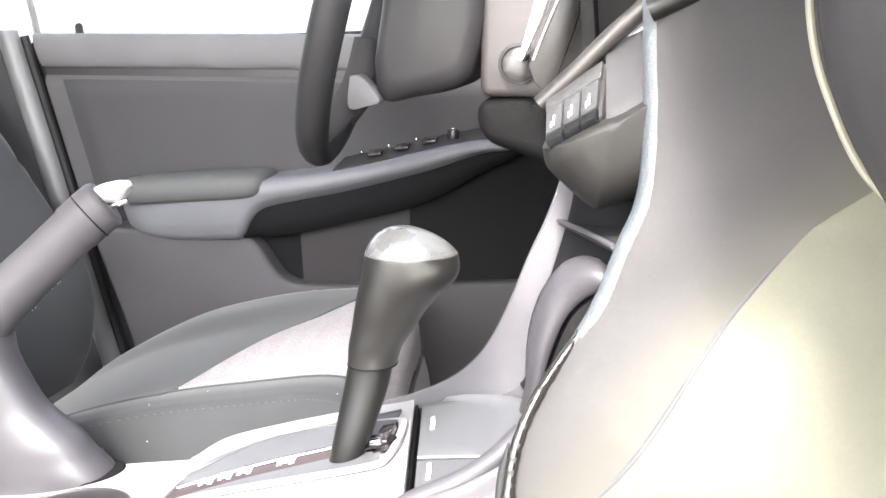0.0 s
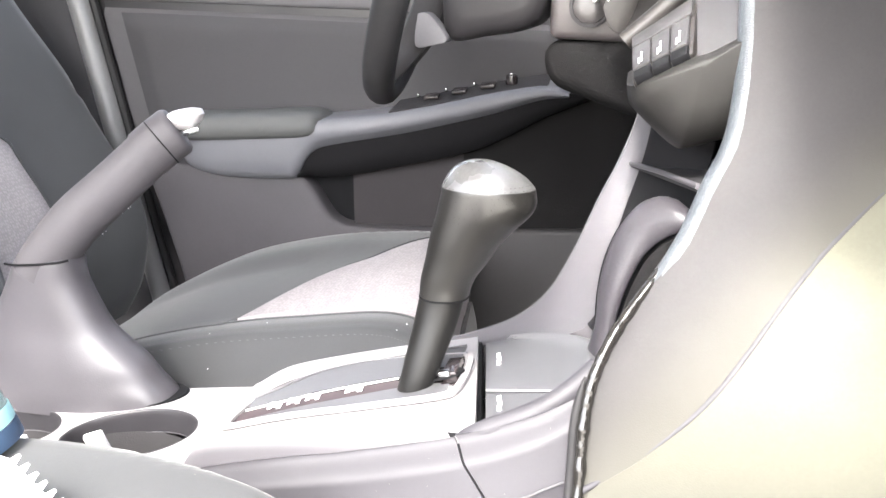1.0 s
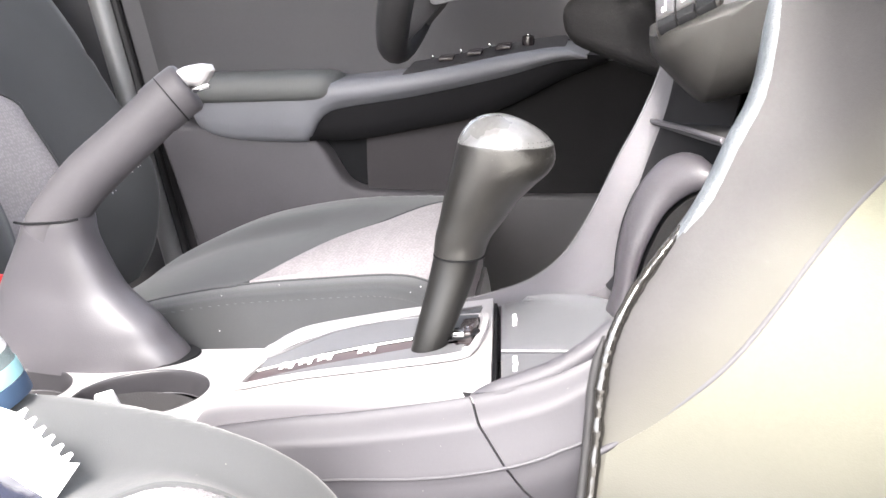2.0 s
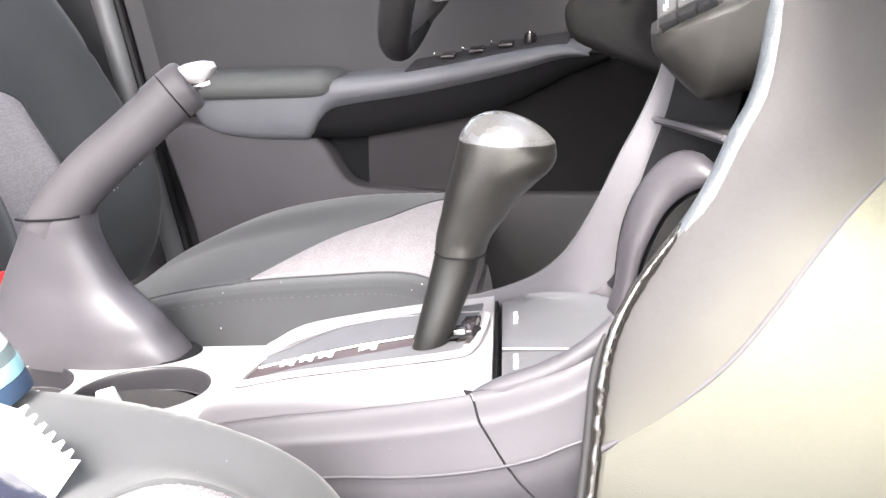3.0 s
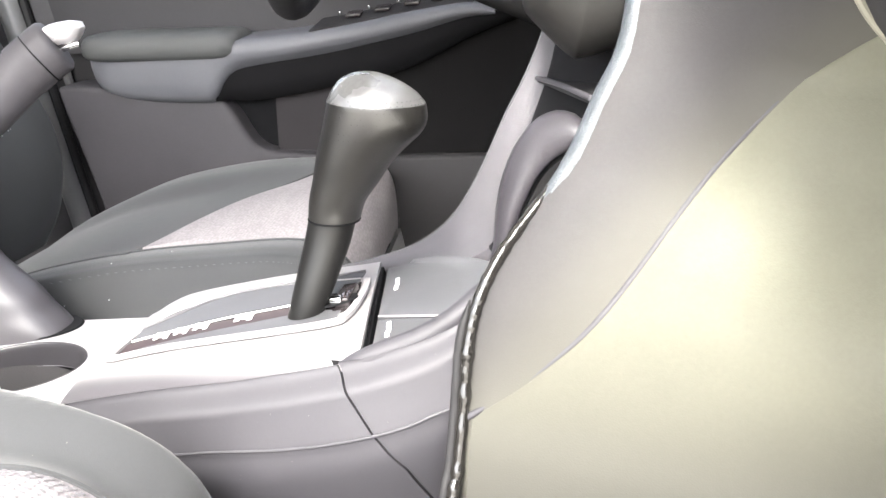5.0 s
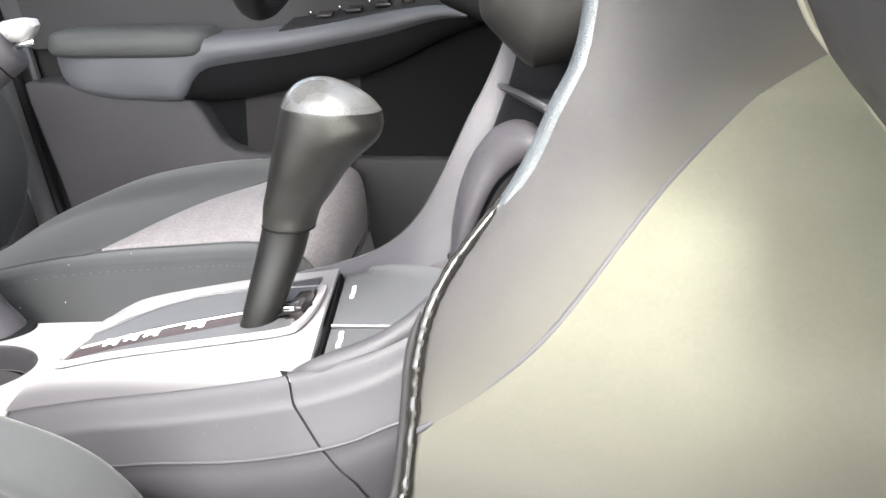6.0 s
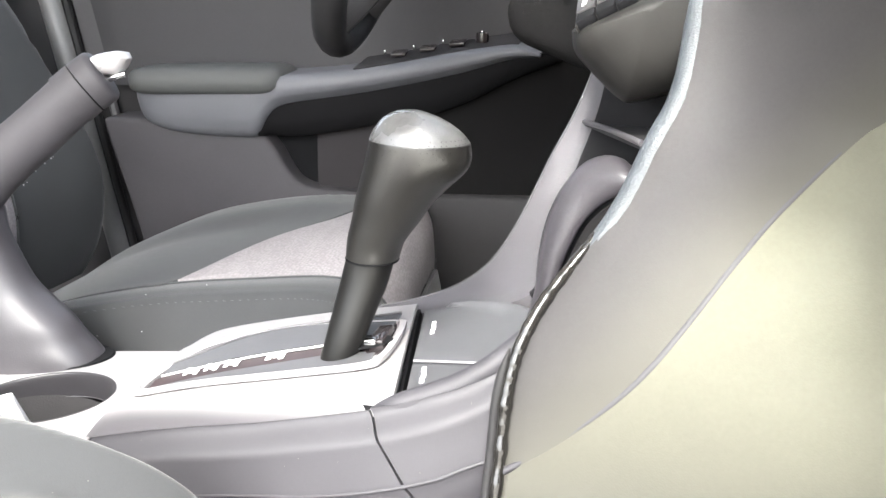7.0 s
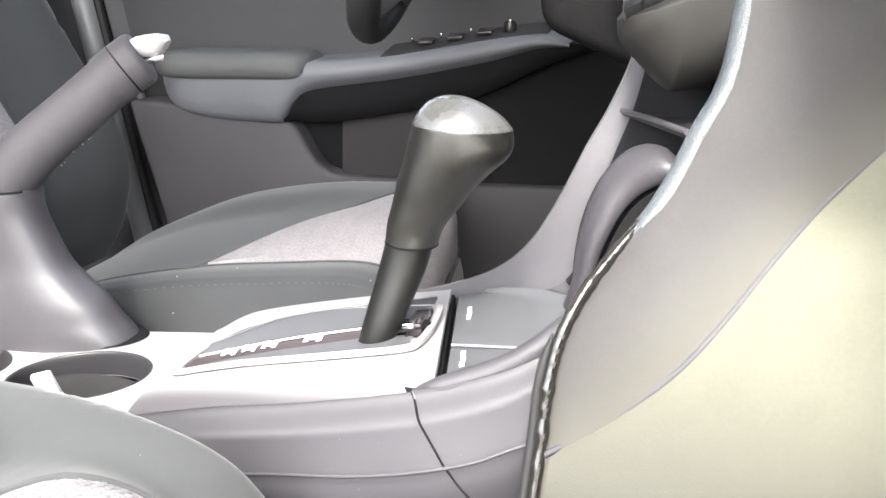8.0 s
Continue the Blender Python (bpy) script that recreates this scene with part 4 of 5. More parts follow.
# ---- parking brake ----
def parking_brake():
    b = thing("parking_brake", "grey plastic parking brake lever pulled up", "parking brake", (-0.35, 0.055, 0.285))
    # z, rear and front of the cover, half its width
    keys = dense_rows([(0.278, -0.462, -0.244, 0.036), (0.296, -0.456, -0.2565, 0.034), (0.310, -0.451, -0.2695, 0.032), (0.324, -0.446, -0.280, 0.030), (0.338, -0.441, -0.296, 0.028), (0.354, -0.433, -0.3125, 0.026), (0.379, -0.419, -0.3265, 0.0245), (0.399, -0.408, -0.335, 0.0235), (0.416, -0.399, -0.3365, 0.023), (0.420, -0.396, -0.340, 0.021)], 44)
    rings = []
    for z, a, c, h in keys:
        ring = []
        for k in range(40):
            q = 2 * math.pi * k / 40
            e, f = math.cos(q), math.sin(q)
            w = 0.62 if e > 0 else 0.8
            ring.append(Vector(((a + c) / 2 + (c - a) / 2 * math.copysign(abs(e) ** w, e), 0.060 + h * math.copysign(abs(f) ** 0.75, f), z + 0.08 * (((a + c) / 2 + (c - a) / 2 * e) + 0.37) * smooth(0.36, 0.42, z))))
        rings.append(ring)
    part("base_cover", loft(rings), BRAKE, b, "moulded grey base cover", 60)
    ax = [(-0.377, 0.0580, 0.404), (-0.370, 0.0588, 0.4150), (-0.359, 0.0605, 0.4285), (-0.337, 0.066, 0.454), (-0.3055, 0.080, 0.4835), (-0.278, 0.094, 0.5105), (-0.264, 0.101, 0.5235), (-0.255, 0.1055, 0.5300)]
    part("handle", tube(ax, 0.0225, 48, 28, flat=1.0, axis=(0, 1, 0), taper=lambda s: 1.04 - 0.07 * smooth(0.3, 0.7, s) + 0.02 * smooth(0.75, 0.9, s) - 0.12 * smooth(0.93, 0.985, s) - 0.25 * smooth(0.985, 1.0, s)), HANDLE, b, "tapered grey brake handle", 60)
    part("seam", tube([(-0.399, 0.041, 0.4155), (-0.388, 0.0362, 0.4165), (-0.372, 0.0343, 0.4180), (-0.355, 0.0350, 0.4196), (-0.343, 0.0380, 0.4207), (-0.337, 0.045, 0.4212)], 0.0011, 16, 6), BLACK, b)
    part("collar", tube([(-0.279, 0.0935, 0.5098), (-0.268, 0.099, 0.5198), (-0.2575, 0.1042, 0.5282), (-0.2530, 0.1064, 0.5315)], 0.0229, 16, 28, axis=(0, 1, 0), taper=lambda s: 1.0 - 0.10 * smooth(0.7, 0.95, s) - 0.4 * smooth(0.93, 1.0, s)), HANDLE, b, "smooth collar below the release button", 50)
    d = Vector((0.711, 0.354, 0.608))
    e = d.cross(Vector((0, 1, 0))).normalized()
    f = d.cross(e)
    part("tip_seam", tube([tuple(Vector((-0.2675, 0.0992, 0.5197)) + (e * math.cos(q) + f * math.sin(q)) * 0.0228 + d * 0.003 * math.sin(q)) for q in (2 * math.pi * k / 32 for k in range(33))], 0.0007, 64, 6), BLACK, b)
    # highlight along the handle's upper edge, added as a silver strip
    part("edge_highlight", tube([(-0.306, 0.0795, 0.5045), (-0.290, 0.087, 0.5200), (-0.276, 0.094, 0.5325), (-0.266, 0.099, 0.5375)], 0.0014, 20, 8), SILVER, b, "lit top edge of the handle, drawn as a bright strip")
    rings = []
    for x, z, a, h in ((-0.2665, 0.5365, 0.003, 0.004), (-0.2645, 0.537, 0.0075, 0.0095), (-0.257, 0.5385, 0.0098, 0.0130), (-0.246, 0.5405, 0.0098, 0.0120), (-0.2375, 0.5405, 0.0090, 0.0100), (-0.2345, 0.5400, 0.005, 0.006)):
        rings.append([Vector((x + 0.004 * math.sin(q), 0.106 + (x + 0.25) * 0.3 + h * math.copysign(abs(math.cos(q)) ** 0.7, math.cos(q)), z + a * math.copysign(abs(math.sin(q)) ** 0.7, math.sin(q)))) for q in (2 * math.pi * k / 20 for k in range(20))])
    part("release_button", loft(rings), SILVER, b, "bright release button", 50)
    rnd = random.Random(21)
    bm = bmesh.new()
    for k in range(14):
        u, q = rnd.uniform(0.15, 0.75), rnd.uniform(-2.6, -1.2)
        p = Vector((-0.359 + 0.095 * u, 0.0605 + 0.040 * u, 0.4285 + 0.094 * u))
        bmesh.ops.create_icosphere(bm, subdivisions=1, radius=rnd.uniform(0.0003, 0.0007), matrix=Matrix.Translation(p + (e * math.cos(q) + f * math.sin(q)) * 0.0223))
    tagged(part("speck", bm, PAPER, b, "small white specks"), kind="stuff")
    part("button_stem", tube([(-0.250, 0.105, 0.5270), (-0.240, 0.108, 0.5305), (-0.2355, 0.1095, 0.5315)], 0.0030, 8, 10), CHROME, b)


parking_brake()


def belt_buckle():
    b = thing("belt_buckle", "black belt buckle with a red button", "belt buckle", (-0.44, 0.1, 0.25))
    part("housing", box((-0.463, 0.1, 0.288), (0.03, 0.022, 0.09), turn(0, -15, 0), 0.006, 3), DARK, b)
    part("button", box((-0.475, 0.092, 0.335), (0.02, 0.014, 0.012), turn(0, -15, 0), 0.003), RED, b, "red release button")


belt_buckle()


# ---- centre stack and dashboard ----
EDGE = by([(0.05, 0.120, -0.120), (0.20, 0.121, -0.122), (0.31, 0.124, -0.113), (0.353, 0.1255, -0.102), (0.387, 0.1265, -0.092), (0.414, 0.1295, -0.082), (0.433, 0.138, -0.071), (0.462, 0.158, -0.052), (0.492, 0.177, -0.038), (0.527, 0.191, -0.030), (0.556, 0.203, -0.022), (0.60, 0.2075, -0.012), (0.664, 0.2065, -0.003), (0.78, 0.205, 0.006)])
RIDGE = by([(0.05, -0.19), (0.20, -0.06), (0.30, 0.045), (0.32, 0.0825), (0.335, 0.1079), (0.35, 0.131), (0.37, 0.1573), (0.39, 0.1794), (0.41, 0.1985), (0.44, 0.2225), (0.47, 0.2445), (0.50, 0.2665), (0.53, 0.2907), (0.56, 0.320), (0.60, 0.372), (0.66, 0.45)])


def stack_y(x, z):
    xe, ye = EDGE(z)
    d = x - xe
    return ye - 0.011 - 0.15 * d - 0.02 * smooth(0.15, 0.35, d) - 0.62 * max(z - 0.545, 0.0) * smooth(0.02, 0.10, d)


def center_stack():
    s = thing("center_stack", "grey plastic centre stack with climate buttons", "dashboard", (0.3, 0.0, 0.06))

    def flank(u, v):
        z = 0.06 + 0.72 * v
        xe, ye = EDGE(z)
        if u < 0.3:
            q = math.pi * (u / 0.3) - math.pi * 0.15
            # rounded nose
            return Vector((xe + 0.008 - 0.008 * math.sin(q), ye - 0.002 + 0.009 * math.cos(q), z))
        t = (u - 0.3) / 0.7
        x = xe + 0.0125 + 0.55 * t ** 1.5
        return Vector((x, stack_y(x, z), z))

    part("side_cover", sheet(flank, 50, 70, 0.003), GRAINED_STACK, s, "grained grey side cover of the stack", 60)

    part("edge_bead", tube([(EDGE(z)[0] + 0.0060, EDGE(z)[1] - 0.0040, z) for z in [0.385 + 0.016 * k for k in range(25)]], 0.0092, 90, 18, taper=lambda t: 0.15 + 0.85 * smooth(0, 0.3, t)), BEAD, s, "rounded bead along the stack edge, sky highlight put into its colour", 70)

    def lower(u, v):
        z = 0.06 + 0.56 * v
        xr = max(RIDGE(z)[0], EDGE(z)[0] + 0.004)
        x = xr + 0.5 * u ** 1.6
        d = max(x - RIDGE(z)[0], 0.0) * 0.72
        fade = 0.06 + 0.94 * smooth(0.30, 0.50, z) - 0.6 * smooth(0.54, 0.60, z)
        lift = 0.0004 + fade * (0.0028 * smooth(0.0, 0.012, d) + 0.040 * smooth(0.0, 0.13, d) - 0.03 * smooth(0.13, 0.34, d))
        return Vector((x, stack_y(x, z) - lift, z))

    part("lower_cover", sheet(lower, 60, 80, 0.003), PALE, s, "lower cover with a soft rounded edge, light put into its pale colour", 60)

    # crease shadow, painted as a line darker than the covers
    part("cover_crease", tube([(RIDGE(z)[0] - 0.0018, stack_y(RIDGE(z)[0] - 0.0018, z) - 0.0005, z) for z in [0.345 + 0.0074 * k for k in range(30)]], 0.0031, 90, 20, taper=lambda t: 0.72 + 0.26 * smooth(0, 0.35, t) - 0.22 * smooth(0.6, 1, t)), PLASTIC_SIDE, s, "crease along the lower cover, shadow drawn as a thin dark line", 70)

    rnd = random.Random(9)
    bm = bmesh.new()
    for k in range(90):
        z = rnd.uniform(0.33, 0.53)
        x = EDGE(z)[0] + 0.016 + 0.05 * rnd.random() ** 2.2 + (0.1 * rnd.random() if k % 6 == 0 else 0)
        bmesh.ops.create_icosphere(bm, subdivisions=1, radius=rnd.uniform(0.00018, 0.0005), matrix=Matrix.Translation((x, stack_y(x, z) - 0.0002, z)))
    tagged(part("crumb", bm, PIPING, s, "small pale dust crumbs"), kind="stuff")

    # pod that carries the climate buttons
    prof = [(0.137, 0.585), (0.1385, 0.575), (0.142, 0.569), (0.150, 0.561), (0.163, 0.549), (0.172, 0.5425), (0.178, 0.5415), (0.194, 0.546), (0.218, 0.555), (0.30, 0.59), (0.40, 0.70), (0.37, 0.718), (0.21, 0.622), (0.176, 0.606), (0.143, 0.589)]
    outline = rounded(prof + prof[:1], 70)[:-1]
    rings = [[Vector((0.185 + (x - 0.185) * k, y, 0.602 + (z - 0.602) * k)) for x, z in outline] for y, k in ((0.132, 0.9), (0.126, 1.0), (0.040, 1.0), (0.026, 0.995), (0.013, 0.97), (0.002, 0.92), (-0.007, 0.82), (-0.014, 0.64), (-0.018, 0.40), (-0.0195, 0.04))]
    part("pod", loft(rings), POD, s, "rounded grey pod over the bin", 50)
    A, B, C, D = Vector((0.142, -0.005, 0.591)), Vector((0.177, -0.005, 0.609)), Vector((0.180, 0.047, 0.640)), Vector((0.140, 0.047, 0.614))
    n = (B - A).cross(D - A).normalized()

    def spot(u, v, h=0.0):
        return (A * (1 - u) + B * u) * (1 - v) + (D * (1 - u) + C * u) * v + n * h

    def slab(u0, u1, v0, v1, h0, h1, bevel):
        bm = loft([[spot(u0, v0, h), spot(u1, v0, h), spot(u1, v1, h), spot(u0, v1, h)] for h in (h0, h1)])
        return bevelled(bm, bevel, 2)

    part("button_panel", slab(-0.04, 1.04, -0.02, 1.05, -0.012, 0.0, 0.002), KEYBODY, s, "grey surround of the climate buttons")
    for k in range(3):
        u = 0.02 + 0.325 * k
        bt = part("climate_button", slab(u, u + 0.305, 0.12, 0.66, 0.0, 0.004, 0.0012), BUTTON, s, "grey climate button")
        part("button_lip", slab(u, u + 0.305, -0.06, 0.11, -0.004, 0.003, 0.0012), BLACK, bt, "black front lip")
        part("mark_bar", slab(u + 0.10, u + 0.125, 0.18, 0.30, 0.0042, 0.0046, 0.0001), WHITE, bt)
        part("mark_bar", slab(u + 0.145, u + 0.175, 0.20, 0.42, 0.0042, 0.0046, 0.0001), WHITE, bt)
    part("button_strip", slab(0.0, 1.0, 0.70, 1.03, 0.0, 0.0035, 0.0012), BUTTON, s, "grey strip above the buttons")

    def crown(u, v):
        x = 0.181 + 0.10 * u
        z0 = 0.611 + 0.5 * (x - 0.177)
        q = v ** 1.2
        return Vector((x, -0.008 + 0.075 * q, z0 - 0.008 * (1 - v) ** 3 + 0.045 * q))

    # light from above on the pod's top, put into a paler colour
    part("pod_crown", sheet(crown, 12, 14, 0.003), BUTTON, s, "smooth crown of the pod, light from above put into its grey", 60)
    part("face_bar", tube([(0.134, 0.05, 0.613), (0.160, 0.05, 0.636), (0.185, 0.05, 0.660), (0.207, 0.05, 0.679), (0.25, 0.05, 0.72)], 0.0066, 24, 12), KEYBODY, s, "grey raised bar beside the buttons")
    slope = 40
    d, n, o = Vector((0.766, 0, 0.643)), Vector((-0.643, 0, 0.766)), Vector((0.137, 0.0, 0.600))

    # its unseen near end reaches out to shade the stack's upper side
    def visor(u, v):
        q = math.pi * (0.5 + 0.75 * u)
        y = 0.15 - 0.42 * v
        return Vector((0.255 + 0.055 * math.cos(q) + 0.02 * v * v + 0.10 * smooth(0.7, 1, u), y, 0.722 + 0.048 * math.sin(q) + 0.012 * v))

    part("visor", sheet(visor, 18, 16, 0.006), DARK, s, "dark rounded dash lip over the stack", 60)
    part("dash_lip", tube([(0.2073, -0.016, 0.6745), (0.2292, -0.020, 0.6835), (0.2505, -0.024, 0.690), (0.30, -0.035, 0.705), (0.36, -0.06, 0.72)], 0.0075, 30, 12), SHAFT, s, "dark lip of the dash over the stack")
    part("upper_face", box(tuple(o + d * 0.15 + n * 0.004 + Vector((0, 0.085, 0))), (0.14, 0.06, 0.008), turn(0, -slope, 0), 0.003), SILVER, s)
    part("card_slot", box(tuple(o + d * 0.10 + n * 0.0085 + Vector((0, 0.07, 0))), (0.03, 0.004, 0.004), turn(0, -slope, 0)), BLACK, s)


center_stack()


def dashboard():
    d = thing("dashboard", "dark grey dashboard with a glove box", "dashboard", (0.6, 0, 0.06))
    # passenger side, with a pale piped edge
    face = by([(0.40, 0.47), (0.50, 0.395), (0.549, 0.346), (0.564, 0.334), (0.576, 0.322), (0.589, 0.310), (0.604, 0.301), (0.624, 0.292), (0.646, 0.284), (0.674, 0.279), (0.72, 0.277), (0.78, 0.29)])

    def f(u, v):
        z = 0.40 + 0.38 * u
        x = face(z)[0]
        y0 = -0.118
        return Vector((x + 0.004 + 0.010 * smooth(0.06, 0, v), y0 - 0.010 - 0.6 * v, z))

    part("glove_box", sheet(f, 40, 12, 0.012), GRAINED, d, "grained grey glove box lid", 60)
    pip = [(face(z)[0] - 0.003, -0.131, z) for z in (0.50, 0.53, 0.55, 0.565, 0.585, 0.60, 0.62, 0.645, 0.675, 0.72, 0.77)]
    part("edge_piping", tube(pip, 0.0021, 50, 8), PIPING, d, "pale piped edge of the glove box")

    # unseen; its rear edge is set to let sun past onto the stack
    def top(u, v):
        y = -0.72 + 1.40 * v
        x = 0.29 + 0.62 * u
        return Vector((x, y, 0.765 + 0.03 * math.sin(math.pi * min(u * 1.2, 1)) - 0.05 * u - 0.03 * smooth(0.06, 0, u)))

    part("top_pad", sheet(top, 16, 24, 0.02), DARK, d, "dark grained dash top")

    # unseen, added to keep light out of the driver's footwell
    def hood(u, v):
        x = 0.13 + 0.25 * u
        y = 0.15 + 0.53 * v
        return Vector((x, y, 0.78 + 0.05 * math.sin(math.pi * u) * math.sin(math.pi * v) - 0.04 * smooth(0.2, 0, u)))

    part("instrument_hood", sheet(hood, 12, 16, 0.02), DARK, d, "unseen dark hood over the instruments, shading the footwell")

    def knee(u, v):
        y = 0.15 + 0.52 * v
        return Vector((0.17 + 0.06 * (1 - u) - 0.02 * math.sin(math.pi * u) + 0.01 * v, y, 0.42 + 0.36 * u))

    part("knee_panel", sheet(knee, 12, 16, 0.01), CARPET_SHADE, d, "dark driver knee panel")


dashboard()


# ---- steering ----
def steering():
    w = thing("steering_wheel", "dark grey steering wheel seen from the side", "steering wheel", (-0.04, 0.38, 0.70))
    c = Vector((-0.078, 0.385, 0.722))
    tilt = radians(19)
    up = Vector((math.sin(tilt), 0, math.cos(tilt)))
    ax = Vector((-math.cos(tilt), -0.12, math.sin(tilt))).normalized()
    side = ax.cross(up).normalized()
    up = side.cross(ax).normalized()

    def ring(q, r=0.19):
        return c + r * (math.cos(q) * side + math.sin(q) * up)

    bm = bmesh.new()
    rows = []
    for k in range(64):
        q = 2 * math.pi * k / 64
        p = ring(q)
        out = (p - c).normalized()
        rows.append([bm.verts.new(p + 0.0165 * (math.cos(a) * out + 1.05 * math.sin(a) * ax)) for a in (2 * math.pi * j / 14 for j in range(14))])
    for a, b in zip(rows, rows[1:] + rows[:1]):
        for j in range(14):
            bm.faces.new((a[j], a[(j + 1) % 14], b[(j + 1) % 14], b[j]))
    part("rim", bm, RECESS, w, "grained rim")
    for q in (0.15, math.pi - 0.15, -math.pi / 2 - 0.45, -math.pi / 2 + 0.45):
        a, b = ring(q, 0.06) - ax * 0.02, ring(q, 0.185)
        part("spoke", tube([tuple(a), tuple((a + b) / 2 - ax * 0.012), tuple(b)], 0.016, 10, 10, flat=0.5, axis=tuple(ax)), DARK, w)
    hub = rounded([(-0.062, 0.640), (-0.055, 0.601), (-0.014, 0.604), (0.036, 0.615), (0.052, 0.650), (0.060, 0.70), (0.066, 0.80), (-0.030, 0.81), (-0.050, 0.70), (-0.062, 0.640)], 60)[:-1]
    rings = [[Vector((0.0 + (x - 0.0) * k, y, 0.69 + (z - 0.69) * k)) for x, z in hub] for y, k in ((0.445, 0.9), (0.44, 1.0), (0.345, 1.0), (0.336, 0.985), (0.328, 0.95), (0.322, 0.86), (0.319, 0.7), (0.318, 0.05))]
    part("hub", loft(rings), HUB, w, "padded wheel hub", 60)
    part("spoke_trim", plate(rounded([(-0.083, 0.628), (-0.071, 0.627), (-0.052, 0.602), (-0.066, 0.596), (-0.086, 0.595), (-0.083, 0.628)], 24)[:-1], 0.312, 0.34, 0.003, 2), DOOR_GREY, w, "light spoke trim", 50)

    s = thing("steering_column", "grey steering column with ignition lock", "steering column", (0.1, 0.38, 0.6))
    prof = [(0.052, 0.602), (0.20, 0.595), (0.26, 0.62), (0.26, 0.76), (0.10, 0.775), (0.056, 0.74)]
    part("shroud", plate(prof, 0.335, 0.445, 0.01, 3), COLUMN, s, "pale column shroud", 50)
    # shade under the column, put into a near-black colour
    part("lower_shroud", plate([(0.045, 0.60), (0.05, 0.555), (0.20, 0.50), (0.27, 0.56), (0.2, 0.60)], 0.332, 0.46, 0.02, 4), CARPET_SHADE, s, "underside of the column, shade put into its colour", 60)
    part("lock_ring", lathe([(0.0215, -0.012), (0.0215, 0.003), (0.018, 0.004), (0.0175, 0.001)], (0.094, 0.333, 0.635), (0, -1, 0.05), 28), DARK, s, "", 30)
    part("ignition_lock", lathe([(0.0175, -0.01), (0.0175, 0.002), (0.013, 0.005), (0.006, 0.006), (0.002, 0.006)], (0.094, 0.333, 0.635), (0, -1, 0.05), 28), SHROUD, s, "silver ignition lock", 30)
    k = thing("ignition_key", "car key with dark plastic head in the ignition lock", "key", (0.1, 0.31, 0.64))
    part("head", plate(rounded([(0.109, 0.634), (0.116, 0.616), (0.127, 0.610), (0.135, 0.621), (0.146, 0.648), (0.158, 0.687), (0.149, 0.708), (0.135, 0.706), (0.122, 0.670), (0.109, 0.634)], 40)[:-1], 0.272, 0.286, 0.003, 2), KEYBODY, k, "dark plastic key head", 40)
    part("bow", plate(rounded([(0.0995, 0.648), (0.105, 0.647), (0.113, 0.662), (0.124, 0.688), (0.129, 0.707), (0.119, 0.709), (0.108, 0.676), (0.0995, 0.648)], 32)[:-1], 0.2895, 0.297, 0.0015, 2), METAL, k, "bright metal bow", 40)
    part("blade", box((0.102, 0.309, 0.643), (0.004, 0.046, 0.009), turn(0, 30, 0), 0.001), METAL, k, "metal key blade")
    part("ridge", tube([(0.1135, 0.2715, 0.640), (0.126, 0.2708, 0.670), (0.141, 0.2712, 0.703)], 0.0012, 16, 8), SILVER, k)


steering()


# ---- loose things ----
def cable():
    c = thing("cable", "black sleeved cable hanging along the console edge", "cable", (0.124, -0.13, 0.06))
    pts = [(0.172, -0.040, 0.483), (0.163, -0.054, 0.470), (0.151, -0.066, 0.455), (0.138, -0.081, 0.437), (0.128, -0.094, 0.414), (0.1235, -0.104, 0.388), (0.1225, -0.114, 0.353), (0.121, -0.126, 0.318), (0.119, -0.136, 0.29), (0.123, -0.136, 0.20), (0.12, -0.135, 0.068)]
    part("sleeve", tube(pts, 0.0040, 260, 12, taper=lambda s: 0.3 + 0.7 * smooth(0, 0.14, s) + 0.05 * math.sin(90 * s) + 0.24 * noise.noise(Vector((s * 42, 0, 0)))), CABLE, c, "wrapped glossy sleeve", 80)
    # shadowed gap beside the cable, added as a dark tube
    part("gap_shade", tube([(x - 0.0055, y + 0.0022, z) for x, y, z in pts[4:]], 0.0031, 120, 10, taper=lambda s: 0.25 + 0.75 * smooth(0, 0.12, s) + 0.1 * noise.noise(Vector((s * 22, 3, 0)))), RECESS, c, "matt dark tube standing in for the shadowed gap", 80)
    part("loop", tube([(0.119 + 0.008 * math.cos(q) + 0.003, -0.139, 0.297 + 0.006 * math.sin(q)) for q in (2 * math.pi * k / 10 for k in range(11))], 0.0018, 24, 6), CABLE, c)


cable()


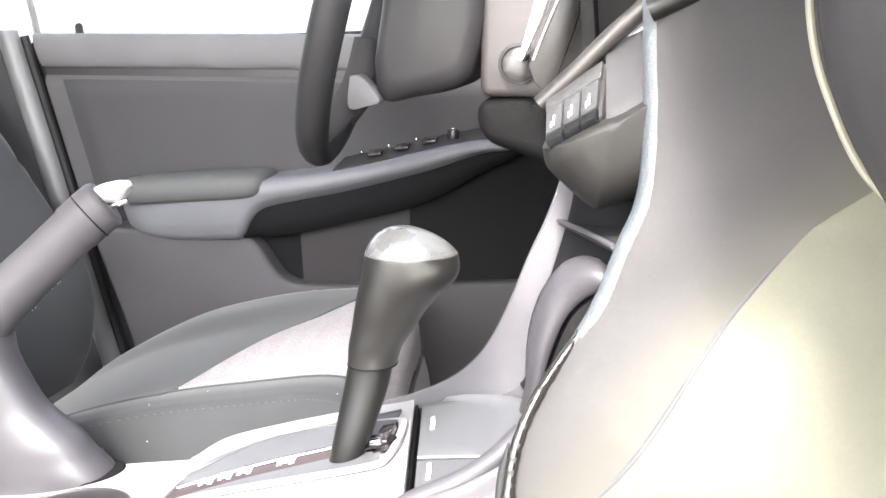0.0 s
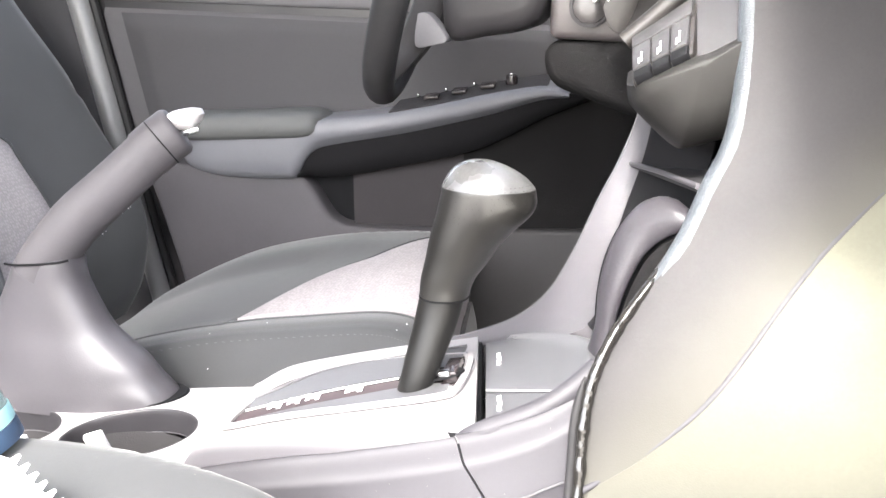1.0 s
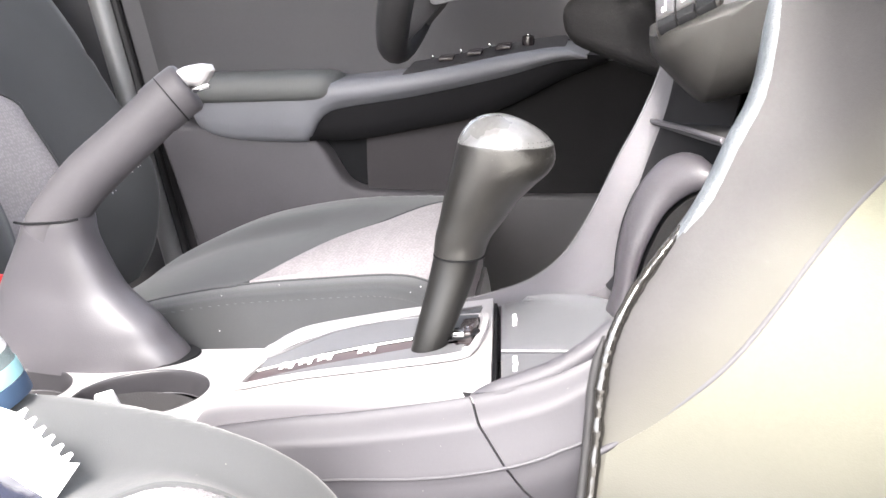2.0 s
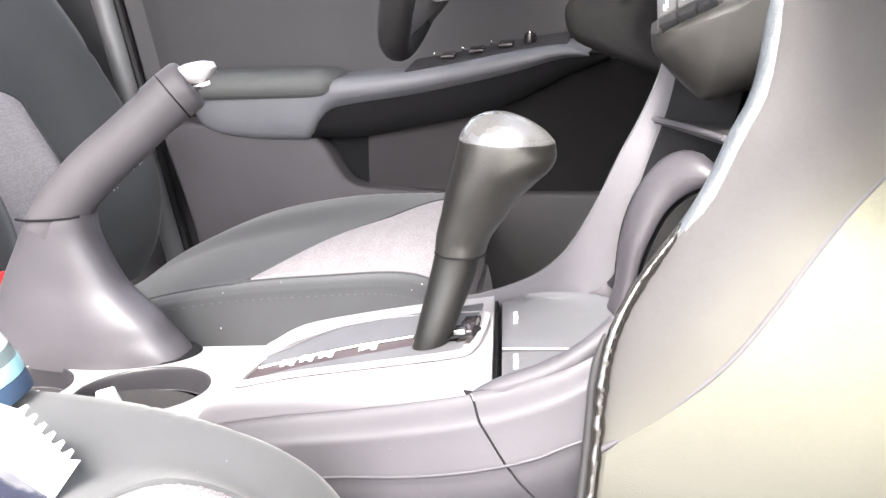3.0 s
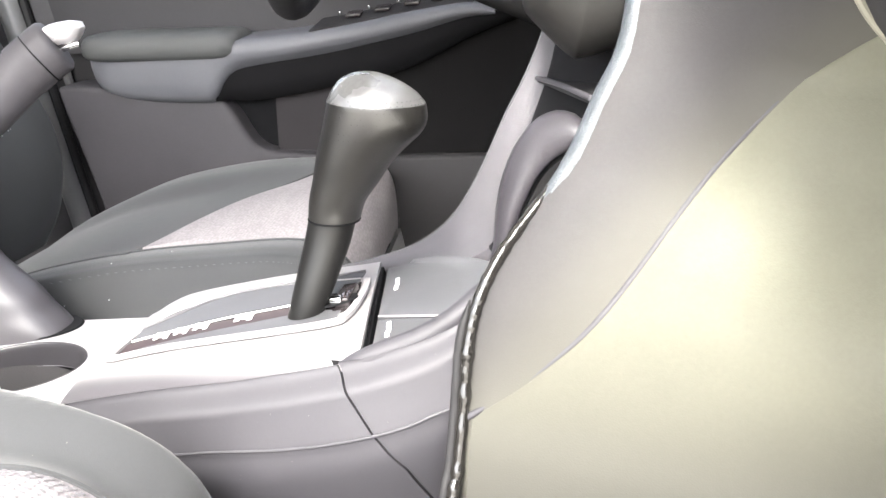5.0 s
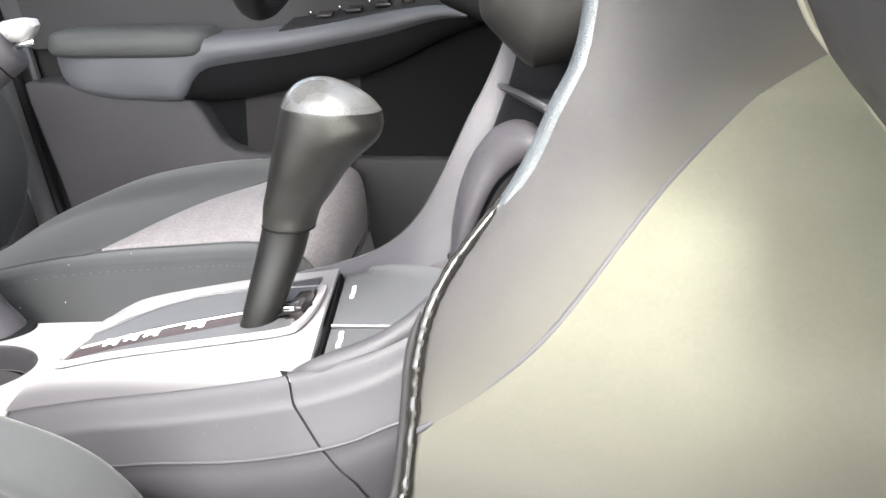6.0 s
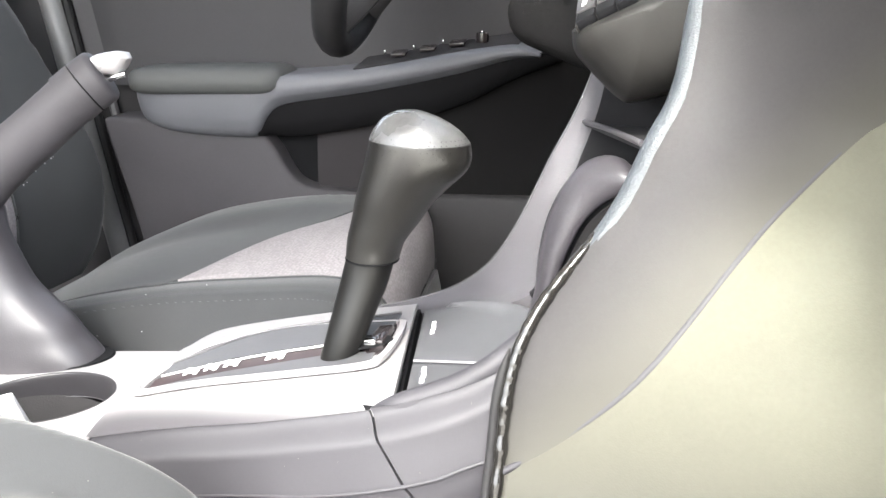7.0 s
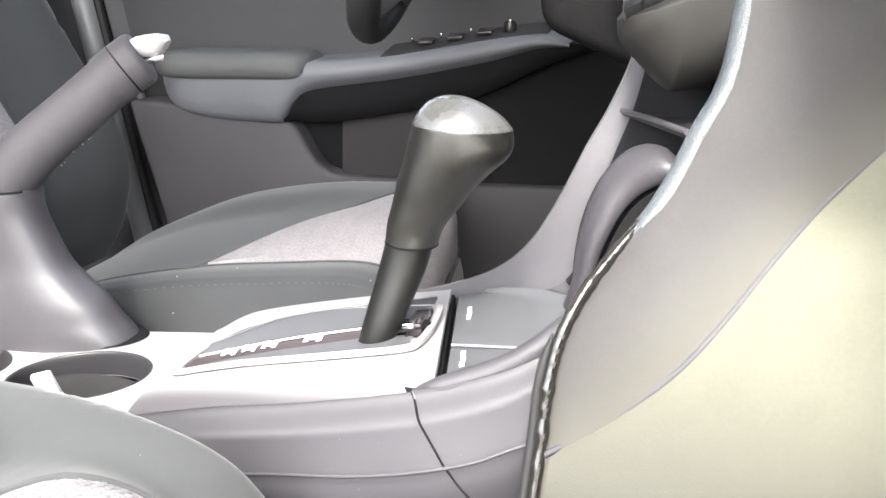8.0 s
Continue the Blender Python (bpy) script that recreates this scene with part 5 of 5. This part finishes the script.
def bottle():
    b = thing("water_bottle", "clear plastic water bottle with a blue label", "bottle", (-0.24, -0.215, 0.36))
    ax = Vector((-0.35, -0.1, 1)).normalized()
    base = (-0.231, -0.207, 0.379)
    part("body", lathe([(0.002, 0.0), (0.026, 0.001), (0.030, 0.006), (0.030, 0.030), (0.0285, 0.037), (0.024, 0.043), (0.016, 0.0465), (0.004, 0.048), (0.001, 0.048)], base, tuple(ax), 28), CLEAR, b)
    part("label", lathe([(0.0306, 0.002), (0.0308, 0.003), (0.0308, 0.012), (0.0306, 0.013)], base, tuple(ax), 28, False), BLUE, b, "dark blue label band")
    part("label", lathe([(0.0306, 0.0135), (0.0308, 0.0145), (0.0308, 0.022), (0.0306, 0.023)], base, tuple(ax), 28, False), TEAL, b, "pale teal label band")
    part("shoulder", lathe([(0.0262, 0.030), (0.0255, 0.036), (0.021, 0.0415), (0.013, 0.0448), (0.001, 0.0458)], base, tuple(ax), 24), PAPER, b, "white inner shoulder")


bottle()


def packet():
    p = thing("snack_packet", "white and navy packet with a zigzag edge", "packet", (-0.15, -0.28, 0.372))
    a, b = Vector((-0.151, -0.264, 0.421)), Vector((-0.122, -0.267, 0.3965))
    low, far = Vector((-0.130, -0.281, 0.3815)), Vector((-0.185, -0.284, 0.412))
    top = a + Vector((-0.05, 0.0, 0.006))
    out = Vector((0.0048, 0.0, 0.0038))
    bm = bmesh.new()
    n = 6
    edge = []
    step = (b - a) / n
    for k in range(n):
        tip = a + step * k
        edge += [tip - out * 1.1 - step * 0.3, tip - step * 0.16, tip + step * 0.12, tip - out * 1.1 + step * 0.4]
    b = b - out * 0.2
    outline = edge + [b, low, far, top]
    m = len(outline)
    front = [bm.verts.new(v) for v in outline]
    rear = [bm.verts.new(v + Vector((0, 0.0012, 0))) for v in outline]
    caps = [bm.faces.new(front), bm.faces.new(rear[::-1])]
    for k in range(m):
        bm.faces.new((front[k], rear[k], rear[(k + 1) % m], front[(k + 1) % m]))
    bm.normal_update()
    bmesh.ops.triangulate(bm, faces=caps)
    part("crimped_edge", bm, PAPER, p, "white crimped edge with zigzag teeth", 20)
    for k in range(2 * n):
        o = a + step * (k / 2 + 0.1) - out * 1.2 + Vector((0, -0.0008, 0))
        part("crimp", tube([tuple(o), tuple(o - out * 1.5), tuple(o - out * 3.0)], 0.0006, 8, 6), PAPER, p)

    def body(u, v):
        q = far + (low - far) * (v * 1.08 - 0.04) + Vector((-0.012 * u, -0.055 * u, 0.002 * u))
        puff = math.sin(math.pi * v) * math.sin(math.pi * min(u * 0.9 + 0.1, 1))
        w = noise.noise(Vector((u * 5, v * 6, 0))) * 0.004
        return q + Vector((0.0, -0.2, 1.0)) * (0.009 * puff + w * puff)

    part("pouch", sheet(body, 18, 22, 0.002), NAVY, p, "crumpled navy pouch", 60)


packet()
